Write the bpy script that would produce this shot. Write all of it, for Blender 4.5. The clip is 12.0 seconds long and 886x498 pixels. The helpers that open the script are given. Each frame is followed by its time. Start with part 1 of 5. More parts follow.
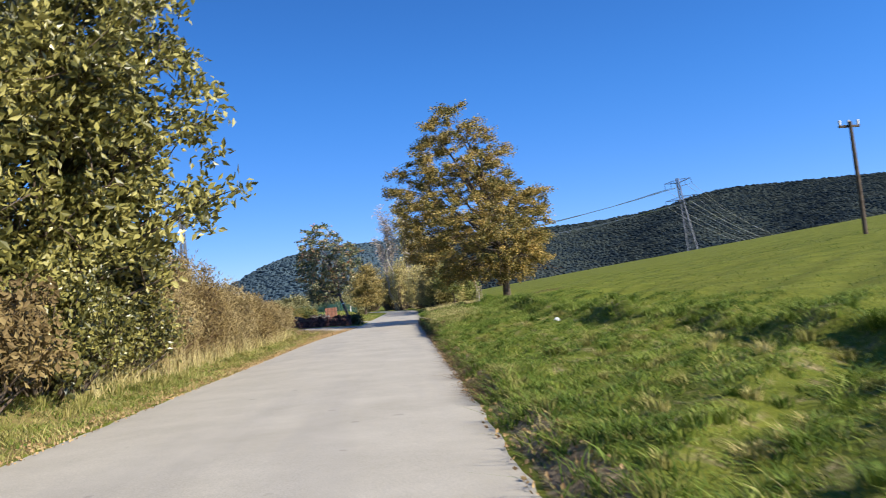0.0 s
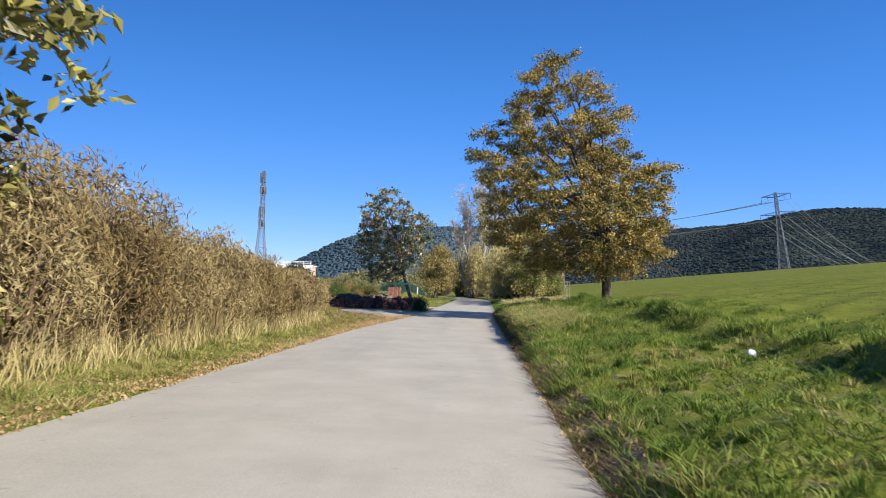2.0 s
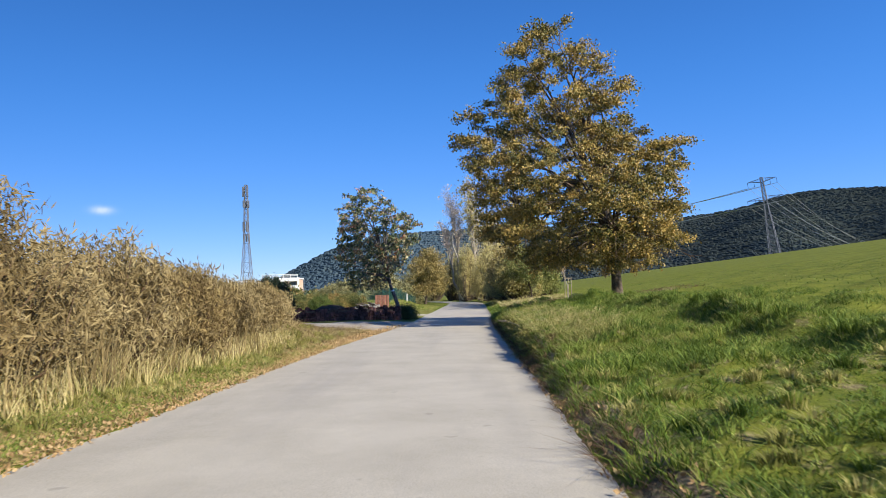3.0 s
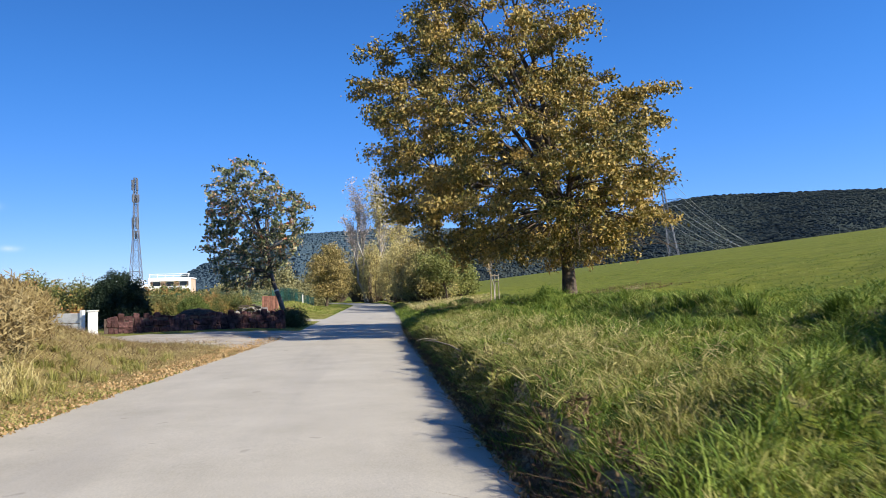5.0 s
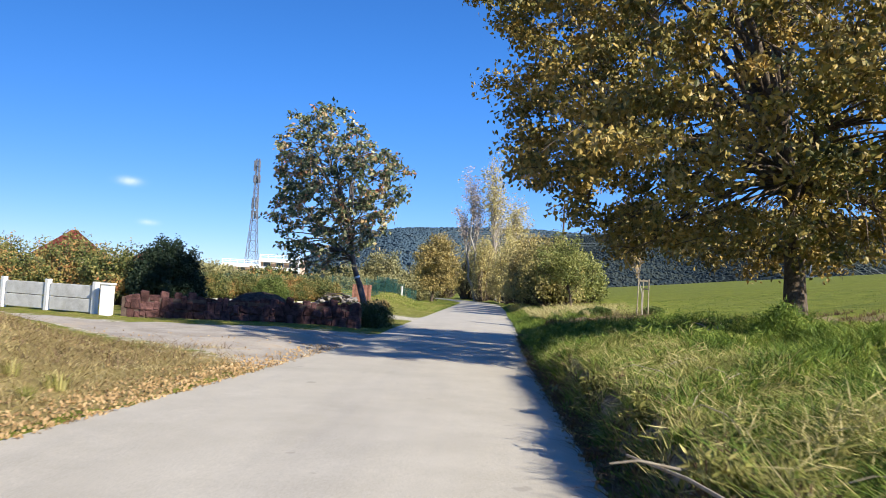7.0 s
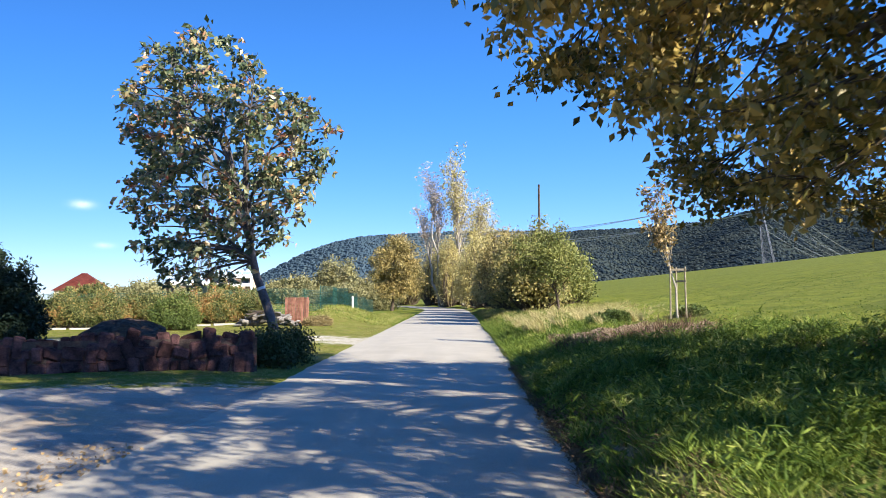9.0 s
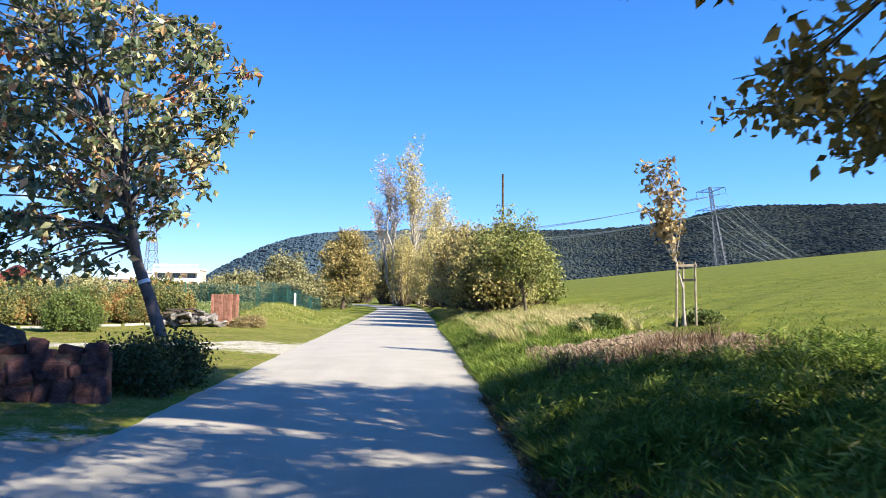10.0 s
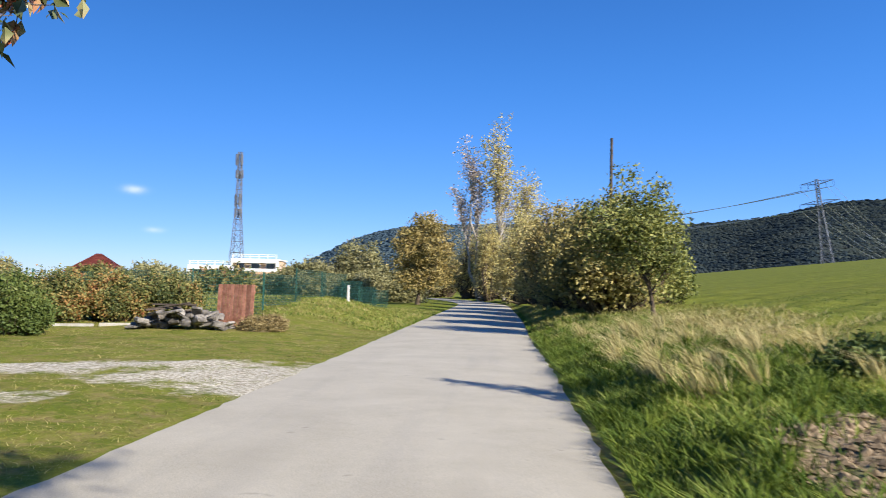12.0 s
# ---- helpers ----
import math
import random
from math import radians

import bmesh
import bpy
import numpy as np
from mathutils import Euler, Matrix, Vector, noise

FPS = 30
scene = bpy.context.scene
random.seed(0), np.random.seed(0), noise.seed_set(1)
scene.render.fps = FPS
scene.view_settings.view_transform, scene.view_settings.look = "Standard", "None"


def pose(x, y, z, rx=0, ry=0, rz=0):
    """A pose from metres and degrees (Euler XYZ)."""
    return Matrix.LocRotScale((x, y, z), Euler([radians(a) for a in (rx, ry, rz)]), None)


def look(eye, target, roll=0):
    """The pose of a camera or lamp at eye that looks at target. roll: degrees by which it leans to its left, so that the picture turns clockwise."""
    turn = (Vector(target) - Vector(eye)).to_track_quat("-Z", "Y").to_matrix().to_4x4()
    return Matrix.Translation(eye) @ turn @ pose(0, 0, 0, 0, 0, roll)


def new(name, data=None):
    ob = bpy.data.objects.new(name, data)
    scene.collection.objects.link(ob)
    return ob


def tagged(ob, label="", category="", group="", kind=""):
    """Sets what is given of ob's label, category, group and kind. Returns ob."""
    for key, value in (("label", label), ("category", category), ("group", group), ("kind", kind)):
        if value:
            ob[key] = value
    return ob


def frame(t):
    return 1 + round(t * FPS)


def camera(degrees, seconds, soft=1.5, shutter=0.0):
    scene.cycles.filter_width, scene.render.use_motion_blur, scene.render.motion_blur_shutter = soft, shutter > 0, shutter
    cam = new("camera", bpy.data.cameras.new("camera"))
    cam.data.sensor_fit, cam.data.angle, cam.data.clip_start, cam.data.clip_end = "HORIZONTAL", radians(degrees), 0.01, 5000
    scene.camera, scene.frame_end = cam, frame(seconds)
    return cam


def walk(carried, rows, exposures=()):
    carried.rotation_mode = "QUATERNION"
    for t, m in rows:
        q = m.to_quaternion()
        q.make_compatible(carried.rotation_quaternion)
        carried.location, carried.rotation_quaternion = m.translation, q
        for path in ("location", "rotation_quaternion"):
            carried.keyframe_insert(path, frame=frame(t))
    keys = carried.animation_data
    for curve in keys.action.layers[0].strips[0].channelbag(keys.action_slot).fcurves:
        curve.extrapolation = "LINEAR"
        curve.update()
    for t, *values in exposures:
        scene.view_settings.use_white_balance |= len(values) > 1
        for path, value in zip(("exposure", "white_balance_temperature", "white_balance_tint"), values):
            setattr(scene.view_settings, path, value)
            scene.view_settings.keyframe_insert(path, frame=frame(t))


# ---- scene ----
cam = camera(59.3, 12.0, soft=0.9, shutter=0.2)
METRES, EYE, TILT, LEAN, TURN = 60.0, 1.4, 3.8, 4.5, -2.7
ROWS = [
    (0.0, 0.0, 0.0, 0.0, 0.0, 0.0, -0.0),
    (0.5, -0.0034, 0.042, -0.0028, 5.14, -0.51, -3.94),
    (1.0, -0.0065, 0.0857, -0.0057, 2.98, -0.25, -2.91),
    (1.5, -0.0082, 0.1224, -0.008, 1.5, -0.51, -3.6),
    (2.0, -0.0099, 0.1652, -0.0109, 5.72, -1.19, -6.02),
    (2.5, -0.0127, 0.2046, -0.0136, 3.32, -0.33, -4.75),
    (3.0, -0.0158, 0.2471, -0.0163, 4.88, -0.8, -2.64),
    (5.0, -0.0226, 0.4134, -0.0283, -1.99, -0.38, -3.12),
    (5.5, -0.0235, 0.4537, -0.0313, 2.69, -0.82, -5.24),
    (6.0, -0.0241, 0.4967, -0.0341, 2.31, -0.64, -6.97),
    (6.5, -0.0268, 0.5371, -0.0371, 7.41, -1.43, -8.11),
    (8.5, -0.038, 0.7051, -0.047, 1.2, -0.04, -2.68),
    (9.0, -0.0399, 0.7458, -0.0499, 3.63, -0.5, -4.05),
    (9.5, -0.0411, 0.789, -0.0523, 0.68, -0.57, -4.07),
    (10.0, -0.0419, 0.8288, -0.0551, 0.44, -0.37, -4.98),
    (10.5, -0.0426, 0.8725, -0.058, 2.39, -1.05, -5.47),
    (11.0, -0.0434, 0.9133, -0.0609, 1.91, -0.38, -5.85),
    (11.5, -0.0448, 0.9564, -0.0637, 1.04, -0.51, -5.76),
    (12.0, -0.0464, 0.9963, -0.0664, 6.82, -1.36, -5.38),
]
walk(cam, [(t, pose(0, 0, EYE, TILT, LEAN, TURN) @ pose(METRES * x, METRES * y, METRES * z, 90 + pitch, roll, yaw)) for t, x, y, z, yaw, pitch, roll in ROWS],
     [(0.0, 0.65), (3.0, 0.6), (5.5, 0.7), (6.5, 0.8), (8.3, 1.0), (9.0, 1.15), (10.5, 1.27), (11.5, 1.0), (12.0, 0.7)])

# ---------------------------------------------------------------- world, sun
SUN_DIR = Vector((0.78, -0.62, 0.0)).normalized()      # towards the sun, on the plan
SUN_EL = radians(30.5)
world = bpy.data.worlds.new("world")
scene.world = world
world.use_nodes = True
wn = world.node_tree
sky = wn.nodes.new("ShaderNodeTexSky")
sky.sky_type, sky.sun_disc = "NISHITA", False
sky.sun_elevation = SUN_EL
sky.sun_rotation = math.atan2(SUN_DIR.x, SUN_DIR.y)
sky.altitude, sky.air_density, sky.dust_density, sky.ozone_density = 900, 0.85, 0.05, 3.0
wn.nodes["Background"].inputs["Strength"].default_value = 0.079
deep = wn.nodes.new("ShaderNodeHueSaturation")
deep.inputs["Saturation"].default_value = 1.17
wn.links.new(sky.outputs[0], deep.inputs["Color"])
blue = wn.nodes.new("ShaderNodeMix")
blue.data_type, blue.blend_type = "RGBA", "MULTIPLY"
blue.inputs[0].default_value = 1.0
wn.links.new(deep.outputs[0], blue.inputs[6])
ray = wn.nodes.new("ShaderNodeTexCoord").outputs["Generated"]
height = wn.nodes.new("ShaderNodeSeparateXYZ")
wn.links.new(ray, height.inputs[0])
rise = wn.nodes.new("ShaderNodeMapRange")      # from the pale horizon to the deep blue above
rise.interpolation_type = "SMOOTHSTEP"
rise.inputs["From Min"].default_value, rise.inputs["From Max"].default_value = 0.0, 0.3
wn.links.new(height.outputs["Z"], rise.inputs["Value"])
tint = wn.nodes.new("ShaderNodeMix")
tint.data_type = "RGBA"
tint.inputs[6].default_value, tint.inputs[7].default_value = (0.74, 0.84, 1.25, 1), (0.66, 1.08, 1.52, 1)
wn.links.new(rise.outputs[0], tint.inputs[0])
wn.links.new(tint.outputs[2], blue.inputs[7])


def sky_math(op, a, b=0.0):
    n = wn.nodes.new("ShaderNodeMath")
    n.operation = op
    for sock, v in ((n.inputs[0], a), (n.inputs[1], b)):
        if isinstance(v, (int, float)):
            sock.default_value = v
        else:
            wn.links.new(v, sock)
    return n.outputs[0]


def sky_dot(axis):
    n = wn.nodes.new("ShaderNodeVectorMath")
    n.operation = "DOT_PRODUCT"
    wn.links.new(ray, n.inputs[0])
    n.inputs[1].default_value = axis
    return n.outputs["Value"]


fluff = wn.nodes.new("ShaderNodeTexNoise")
fluff.inputs["Scale"].default_value, fluff.inputs["Detail"].default_value = 60, 5
wn.links.new(ray, fluff.inputs["Vector"])
haze = wn.nodes.new("ShaderNodeVectorMath")      # a little more haze on the sun's side
haze.operation = "SCALE"
wn.links.new(blue.outputs[2], haze.inputs[0])
wn.links.new(sky_math("ADD", sky_math("MULTIPLY", sky_dot((1, 0, 0)), 0.42), 0.97), haze.inputs["Scale"])
last = haze.outputs[0]
for az, el, wide, high, much in ((-25.6, 6.3, 0.011, 0.0042, 1.1), (-24.2, 3.6, 0.009, 0.003, 0.7)):
    a, e = radians(az), radians(el)
    ahead = Vector((math.sin(a) * math.cos(e), math.cos(a) * math.cos(e), math.sin(e)))
    side = Vector((math.cos(a), -math.sin(a), 0))
    u = sky_math("DIVIDE", sky_dot(side), wide)
    v = sky_math("DIVIDE", sky_dot(side.cross(ahead)), high)
    q = sky_math("ADD", sky_math("MULTIPLY", u, u), sky_math("MULTIPLY", v, v))
    f = sky_math("MULTIPLY", sky_math("POWER", 2.718, sky_math("MULTIPLY", q, -1.0)), sky_math("GREATER_THAN", sky_dot(ahead), 0.0))
    f = sky_math("MULTIPLY", f, sky_math("MULTIPLY", fluff.outputs["Fac"], much))
    mx = wn.nodes.new("ShaderNodeMix")
    mx.data_type = "RGBA"
    wn.links.new(f, mx.inputs[0])
    wn.links.new(last, mx.inputs[6])
    mx.inputs[7].default_value = (8.5, 9.0, 10.0, 1)
    last = mx.outputs[2]
wn.links.new(last, wn.nodes["Background"].inputs["Color"])

sun = new("sun", bpy.data.lights.new("sun", "SUN"))
sun.data.energy, sun.data.angle, sun.data.color = 5.0, radians(0.6), (1.0, 0.93, 0.8)
sun.matrix_world = look((0, 0, 0), -(SUN_DIR * math.cos(SUN_EL) + Vector((0, 0, math.sin(SUN_EL)))))
sun.location = (60, -50, 60)

rng = np.random.default_rng(7)


# ---------------------------------------------------------------- materials
class Mat:
    """A small helper round one node material."""

    def __init__(self, name, rough=0.8, spec=0.3, metal=0.0):
        self.m = bpy.data.materials.new(name)
        self.m.use_nodes = True
        self.t = self.m.node_tree
        self.b = self.t.nodes["Principled BSDF"]
        self.b.inputs["Roughness"].default_value = rough
        self.b.inputs["Specular IOR Level"].default_value = spec
        self.b.inputs["Metallic"].default_value = metal
        self.geo = self.t.nodes.new("ShaderNodeNewGeometry")
        self.obj = self.t.nodes.new("ShaderNodeObjectInfo")

    def node(self, kind, **props):
        n = self.t.nodes.new(kind)
        for k, v in props.items():
            setattr(n, k, v)
        return n

    def link(self, a, b):
        self.t.links.new(a, b)

    def noise(self, scale, detail=4, rough=0.6, stretch=None):
        n = self.node("ShaderNodeTexNoise")
        n.inputs["Scale"].default_value = scale
        n.inputs["Detail"].default_value = detail
        n.inputs["Roughness"].default_value = rough
        if stretch:
            mp = self.node("ShaderNodeMapping")
            mp.inputs["Scale"].default_value = stretch
            self.link(self.geo.outputs["Position"], mp.inputs["Vector"])
            self.link(mp.outputs[0], n.inputs["Vector"])
        else:
            self.link(self.geo.outputs["Position"], n.inputs["Vector"])
        return n.outputs["Fac"]

    def ramp(self, fac, stops):
        r = self.node("ShaderNodeValToRGB")
        e = r.color_ramp.elements
        while len(e) < len(stops):
            e.new(0.5)
        for el, (p, c) in zip(e, stops):
            el.position, el.color = p, (*c, 1)
        self.link(fac, r.inputs[0])
        return r.outputs[0]

    def mix(self, fac, a, b, mode="MIX"):
        n = self.node("ShaderNodeMix", data_type="RGBA", blend_type=mode)
        for sock, v in ((n.inputs[0], fac), (n.inputs[6], a), (n.inputs[7], b)):
            if isinstance(v, (int, float)):
                sock.default_value = v
            elif isinstance(v, tuple):
                sock.default_value = (*v, 1)
            else:
                self.link(v, sock)
        return n.outputs[2]

    def math(self, op, a, b=0.0, clamp=False):
        n = self.node("ShaderNodeMath", operation=op, use_clamp=clamp)
        for sock, v in ((n.inputs[0], a), (n.inputs[1], b)):
            if isinstance(v, (int, float)):
                sock.default_value = v
            else:
                self.link(v, sock)
        return n.outputs[0]

    def attr(self, name):
        return self.node("ShaderNodeAttribute", attribute_name=name).outputs["Fac"]

    def color(self, c):
        if isinstance(c, tuple):
            self.b.inputs["Base Color"].default_value = (*c, 1)
        else:
            self.link(c, self.b.inputs["Base Color"])
        return self

    def bump(self, fac, strength=0.4, dist=0.02):
        n = self.node("ShaderNodeBump")
        n.inputs["Strength"].default_value, n.inputs["Distance"].default_value = strength, dist
        self.link(fac, n.inputs["Height"])
        self.link(n.outputs[0], self.b.inputs["Normal"])
        return self


def leaf_mat(name, stops, glow=0.3, rough=0.55, spec=0.25, patch=1.2):
    """Leaves: hue by leaf and by patch of the crown, some light let through."""
    m = Mat(name, rough, spec)
    r = m.geo.outputs["Random Per Island"]
    f = m.math("ADD", m.math("MULTIPLY", r, 0.34), m.math("MULTIPLY", m.noise(patch, 3), 1.06))
    col = m.ramp(m.math("SUBTRACT", f, 0.2), stops)
    m.color(col)
    tr = m.node("ShaderNodeBsdfTranslucent")
    m.link(col, tr.inputs["Color"])
    mx = m.node("ShaderNodeMixShader")
    mx.inputs[0].default_value = glow * 0.6
    m.link(m.b.outputs[0], mx.inputs[1])
    m.link(tr.outputs[0], mx.inputs[2])
    m.link(mx.outputs[0], m.t.nodes["Material Output"].inputs["Surface"])
    return m.m


def plain(name, a, b, scale=3.0, rough=0.8, spec=0.3, metal=0.0, bump=0.3, dist=0.01, fine=40.0, vary=0.0):
    """Two-tone surface with coarse stains and fine grain."""
    m = Mat(name, rough, spec, metal)
    c = m.mix(m.ramp(m.noise(scale, 5), [(0.35, (0, 0, 0)), (0.65, (1, 1, 1))]), a, b)
    g = m.noise(fine, 3)
    c = m.mix(0.35, c, m.ramp(g, [(0.3, (0.25, 0.25, 0.25)), (0.7, (0.8, 0.8, 0.8))]), "OVERLAY")
    if vary:
        c = m.mix(vary, c, m.ramp(m.obj.outputs["Random"], [(0, (0.1, 0.1, 0.1)), (1, (0.9, 0.9, 0.9))]), "OVERLAY")
    m.color(c)
    if bump:
        m.bump(g, bump, dist)
    return m.m


# ground: grass, dry grass, bare soil and gravel, by land cover
gm = Mat("ground_cover", 0.95, 0.1)
big, mid, fine = gm.noise(0.15, 3), gm.noise(1.3, 4), gm.noise(14, 5, 0.7)
green = gm.mix(gm.ramp(mid, [(0.35, (0, 0, 0)), (0.65, (1, 1, 1))]), (0.105, 0.14, 0.016), (0.2, 0.22, 0.03))
green = gm.mix(gm.math("MULTIPLY", big, 0.5), green, (0.22, 0.21, 0.04))
mow = gm.noise(1.0, 4, 0.6, (0.05, 0.9, 1))
green = gm.mix(gm.math("MULTIPLY", gm.ramp(mow, [(0.5, (0, 0, 0)), (0.7, (1, 1, 1))]), 0.45), green, (0.07, 0.095, 0.014))
dry = gm.mix(mid, (0.3, 0.22, 0.09), (0.2, 0.17, 0.06))
soil = gm.mix(gm.ramp(fine, [(0.35, (0, 0, 0)), (0.6, (1, 1, 1))]), (0.13, 0.095, 0.055), (0.36, 0.275, 0.17))
gravel = gm.mix(gm.ramp(fine, [(0.35, (0, 0, 0)), (0.62, (1, 1, 1))]), (0.27, 0.23, 0.15), (0.66, 0.6, 0.49))
edge = gm.math("MULTIPLY", gm.math("SUBTRACT", gm.noise(2.6, 4, 0.7), 0.5), 1.6)
cov = lambda a: gm.ramp(gm.math("ADD", gm.attr(a), gm.math("MULTIPLY", edge, 0.8)), [(0.35, (0, 0, 0)), (0.65, (1, 1, 1))])
c = gm.mix(cov("dry"), green, dry)
c = gm.mix(cov("soil"), c, soil)
c = gm.mix(cov("gravel"), c, gravel)
c = gm.mix(0.45, c, gm.ramp(fine, [(0.3, (0.2, 0.2, 0.2)), (0.72, (0.8, 0.8, 0.8))]), "OVERLAY")
gm.color(c)
gm.bump(fine, 0.6, 0.06)
GROUND = gm.m

# worn pale asphalt
am = Mat("worn_asphalt", 0.85, 0.25)
grit, stain, streak = am.noise(55, 4, 0.75), am.noise(0.8, 5, 0.65), am.noise(0.5, 4, 0.6, (1.6, 0.12, 1))
c = am.mix(am.ramp(stain, [(0.3, (0, 0, 0)), (0.7, (1, 1, 1))]), (0.41, 0.37, 0.295), (0.5, 0.455, 0.37))
c = am.mix(am.math("MULTIPLY", am.ramp(streak, [(0.5, (0, 0, 0)), (0.75, (1, 1, 1))]), 0.4), c, (0.27, 0.25, 0.23))
c = am.mix(0.4, c, am.ramp(grit, [(0.3, (0.3, 0.3, 0.3)), (0.7, (0.72, 0.72, 0.72))]), "OVERLAY")
spots = am.ramp(am.noise(3.2, 2, 0.4), [(0.72, (0, 0, 0)), (0.76, (1, 1, 1))])
c = am.mix(am.math("MULTIPLY", spots, 0.35), c, (0.16, 0.14, 0.12))
am.color(c)
am.bump(grit, 0.35, 0.008)
ASPHALT = am.m

# dusty surfacing with pale gravel and leaf dust
km = Mat("dusty_track", 0.9, 0.2)
grit, stain = km.noise(40, 4, 0.75), km.noise(0.9, 5, 0.65)
c = km.mix(km.ramp(stain, [(0.35, (0, 0, 0)), (0.65, (1, 1, 1))]), (0.3, 0.26, 0.21), (0.45, 0.4, 0.33))
c = km.mix(0.5, c, km.ramp(grit, [(0.3, (0.25, 0.25, 0.25)), (0.7, (0.78, 0.78, 0.78))]), "OVERLAY")
c = km.mix(km.math("MULTIPLY", km.ramp(km.noise(0.45, 4, 0.7), [(0.55, (0, 0, 0)), (0.68, (1, 1, 1))]), 0.5), c, (0.4, 0.27, 0.14))
km.color(c)
km.bump(grit, 0.5, 0.015)
TRACK = km.m

BARK = plain("grey_brown_bark", (0.07, 0.05, 0.035), (0.16, 0.125, 0.09), 6, 0.95, 0.1, bump=0.8, dist=0.03, fine=25)
BARK_SMOOTH = plain("smooth_grey_bark", (0.075, 0.065, 0.065), (0.15, 0.13, 0.125), 5, 0.9, 0.15, bump=0.4, dist=0.01)
BARK_PALE = plain("pale_bark", (0.3, 0.26, 0.22), (0.45, 0.4, 0.34), 3, 0.9, 0.15)
POLE = plain("tarred_wood", (0.06, 0.045, 0.035), (0.12, 0.095, 0.075), 4, 0.9, 0.15)
STAKE = plain("pale_stake_wood", (0.25, 0.2, 0.14), (0.4, 0.34, 0.25), 8, 0.85, 0.2)
STEEL = plain("galvanised_steel", (0.1, 0.11, 0.135), (0.18, 0.19, 0.22), 0.5, 0.6, 0.4, 0.2, bump=0)
WIRE = plain("aluminium_wire", (0.45, 0.47, 0.5), (0.6, 0.62, 0.65), 0.5, 0.4, 0.5, 0.7, bump=0)
# reddish stone, its colour lowered to include the shade on the yard wall
STONE_RED_SHADED = plain("shaded_reddish_stone", (0.036, 0.018, 0.018), (0.125, 0.062, 0.056), 5, 0.9, 0.15, bump=0.6, dist=0.02, vary=0.5)
STONE_GREY = plain("grey_rubble_stone", (0.09, 0.08, 0.07), (0.3, 0.27, 0.24), 4, 0.9, 0.15, bump=0.6, dist=0.02, vary=0.5)
MORTAR = plain("dark_mortar", (0.06, 0.042, 0.035), (0.11, 0.08, 0.065), 5, 0.95, 0.1)
CONCRETE = plain("pale_concrete", (0.5, 0.48, 0.44), (0.68, 0.66, 0.62), 2, 0.9, 0.2)
KERB = plain("weathered_kerb", (0.32, 0.3, 0.26), (0.46, 0.43, 0.38), 3, 0.9, 0.2)
RENDER_WHITE = plain("white_render", (0.72, 0.71, 0.69), (0.82, 0.81, 0.79), 0.7, 0.85, 0.2)
RENDER_CREAM = plain("cream_render", (0.6, 0.5, 0.38), (0.7, 0.6, 0.47), 0.7, 0.85, 0.2)
RENDER_PEACH = plain("peach_render", (0.62, 0.4, 0.28), (0.72, 0.5, 0.37), 0.7, 0.85, 0.2)
ROOF_RED = plain("red_roof_tile", (0.15, 0.035, 0.03), (0.26, 0.065, 0.045), 2, 0.7, 0.3, fine=6)
GLASS_DARK = plain("dark_window_glass", (0.02, 0.025, 0.03), (0.05, 0.06, 0.07), 1, 0.08, 0.6, bump=0)
SLAT = plain("red_brown_slats", (0.2, 0.085, 0.055), (0.34, 0.16, 0.11), 7, 0.8, 0.2, vary=0.4)
FENCE_GREEN = plain("green_coated_wire", (0.012, 0.07, 0.05), (0.025, 0.1, 0.075), 2, 0.5, 0.4, bump=0)
BAND_WHITE = plain("white_band", (0.7, 0.7, 0.7), (0.82, 0.82, 0.82), 4, 0.7, 0.3)
SOIL_HEAP = plain("dark_soil", (0.05, 0.035, 0.028), (0.11, 0.08, 0.06), 5, 0.95, 0.1, bump=0.8, dist=0.05, fine=12)
SOIL_PALE = plain("dry_pale_soil", (0.17, 0.12, 0.075), (0.36, 0.275, 0.18), 9, 0.95, 0.1)
PLASTIC = plain("white_plastic", (0.75, 0.75, 0.75), (0.85, 0.85, 0.85), 6, 0.5, 0.4)

LEAF_BIG = leaf_mat("lime_leaves", [(0.15, (0.035, 0.045, 0.016)), (0.36, (0.14, 0.13, 0.033)), (0.54, (0.31, 0.225, 0.06)), (0.76, (0.5, 0.34, 0.1)), (1, (0.36, 0.16, 0.05))], 0.12, 0.45, 0.25, patch=0.6)
LEAF_POPLAR = leaf_mat("poplar_leaves", [(0.2, (0.03, 0.035, 0.012)), (0.42, (0.12, 0.115, 0.028)), (0.62, (0.36, 0.32, 0.09)), (1, (0.6, 0.54, 0.23))], 0.25, 0.35, 0.5, patch=0.8)
LEAF_MAPLE = leaf_mat("maple_leaves", [(0.15, (0.03, 0.05, 0.03)), (0.47, (0.09, 0.12, 0.05)), (0.58, (0.33, 0.32, 0.16)), (0.69, (0.5, 0.3, 0.15)), (0.8, (0.48, 0.15, 0.09)), (1, (0.42, 0.08, 0.06))], 0.2, 0.36, 0.45, patch=0.9)
LEAF_SAPLING = leaf_mat("sapling_leaves", [(0.1, (0.06, 0.06, 0.03)), (0.4, (0.2, 0.15, 0.06)), (0.58, (0.5, 0.36, 0.16)), (0.72, (0.56, 0.42, 0.26)), (0.9, (0.5, 0.18, 0.08))], 0.25, patch=3.0)
LEAF_OLIVE = leaf_mat("olive_bush_leaves", [(0.15, (0.07, 0.075, 0.026)), (0.42, (0.22, 0.195, 0.06)), (0.68, (0.45, 0.37, 0.13)), (1, (0.64, 0.54, 0.26))], 0.3, patch=0.5)
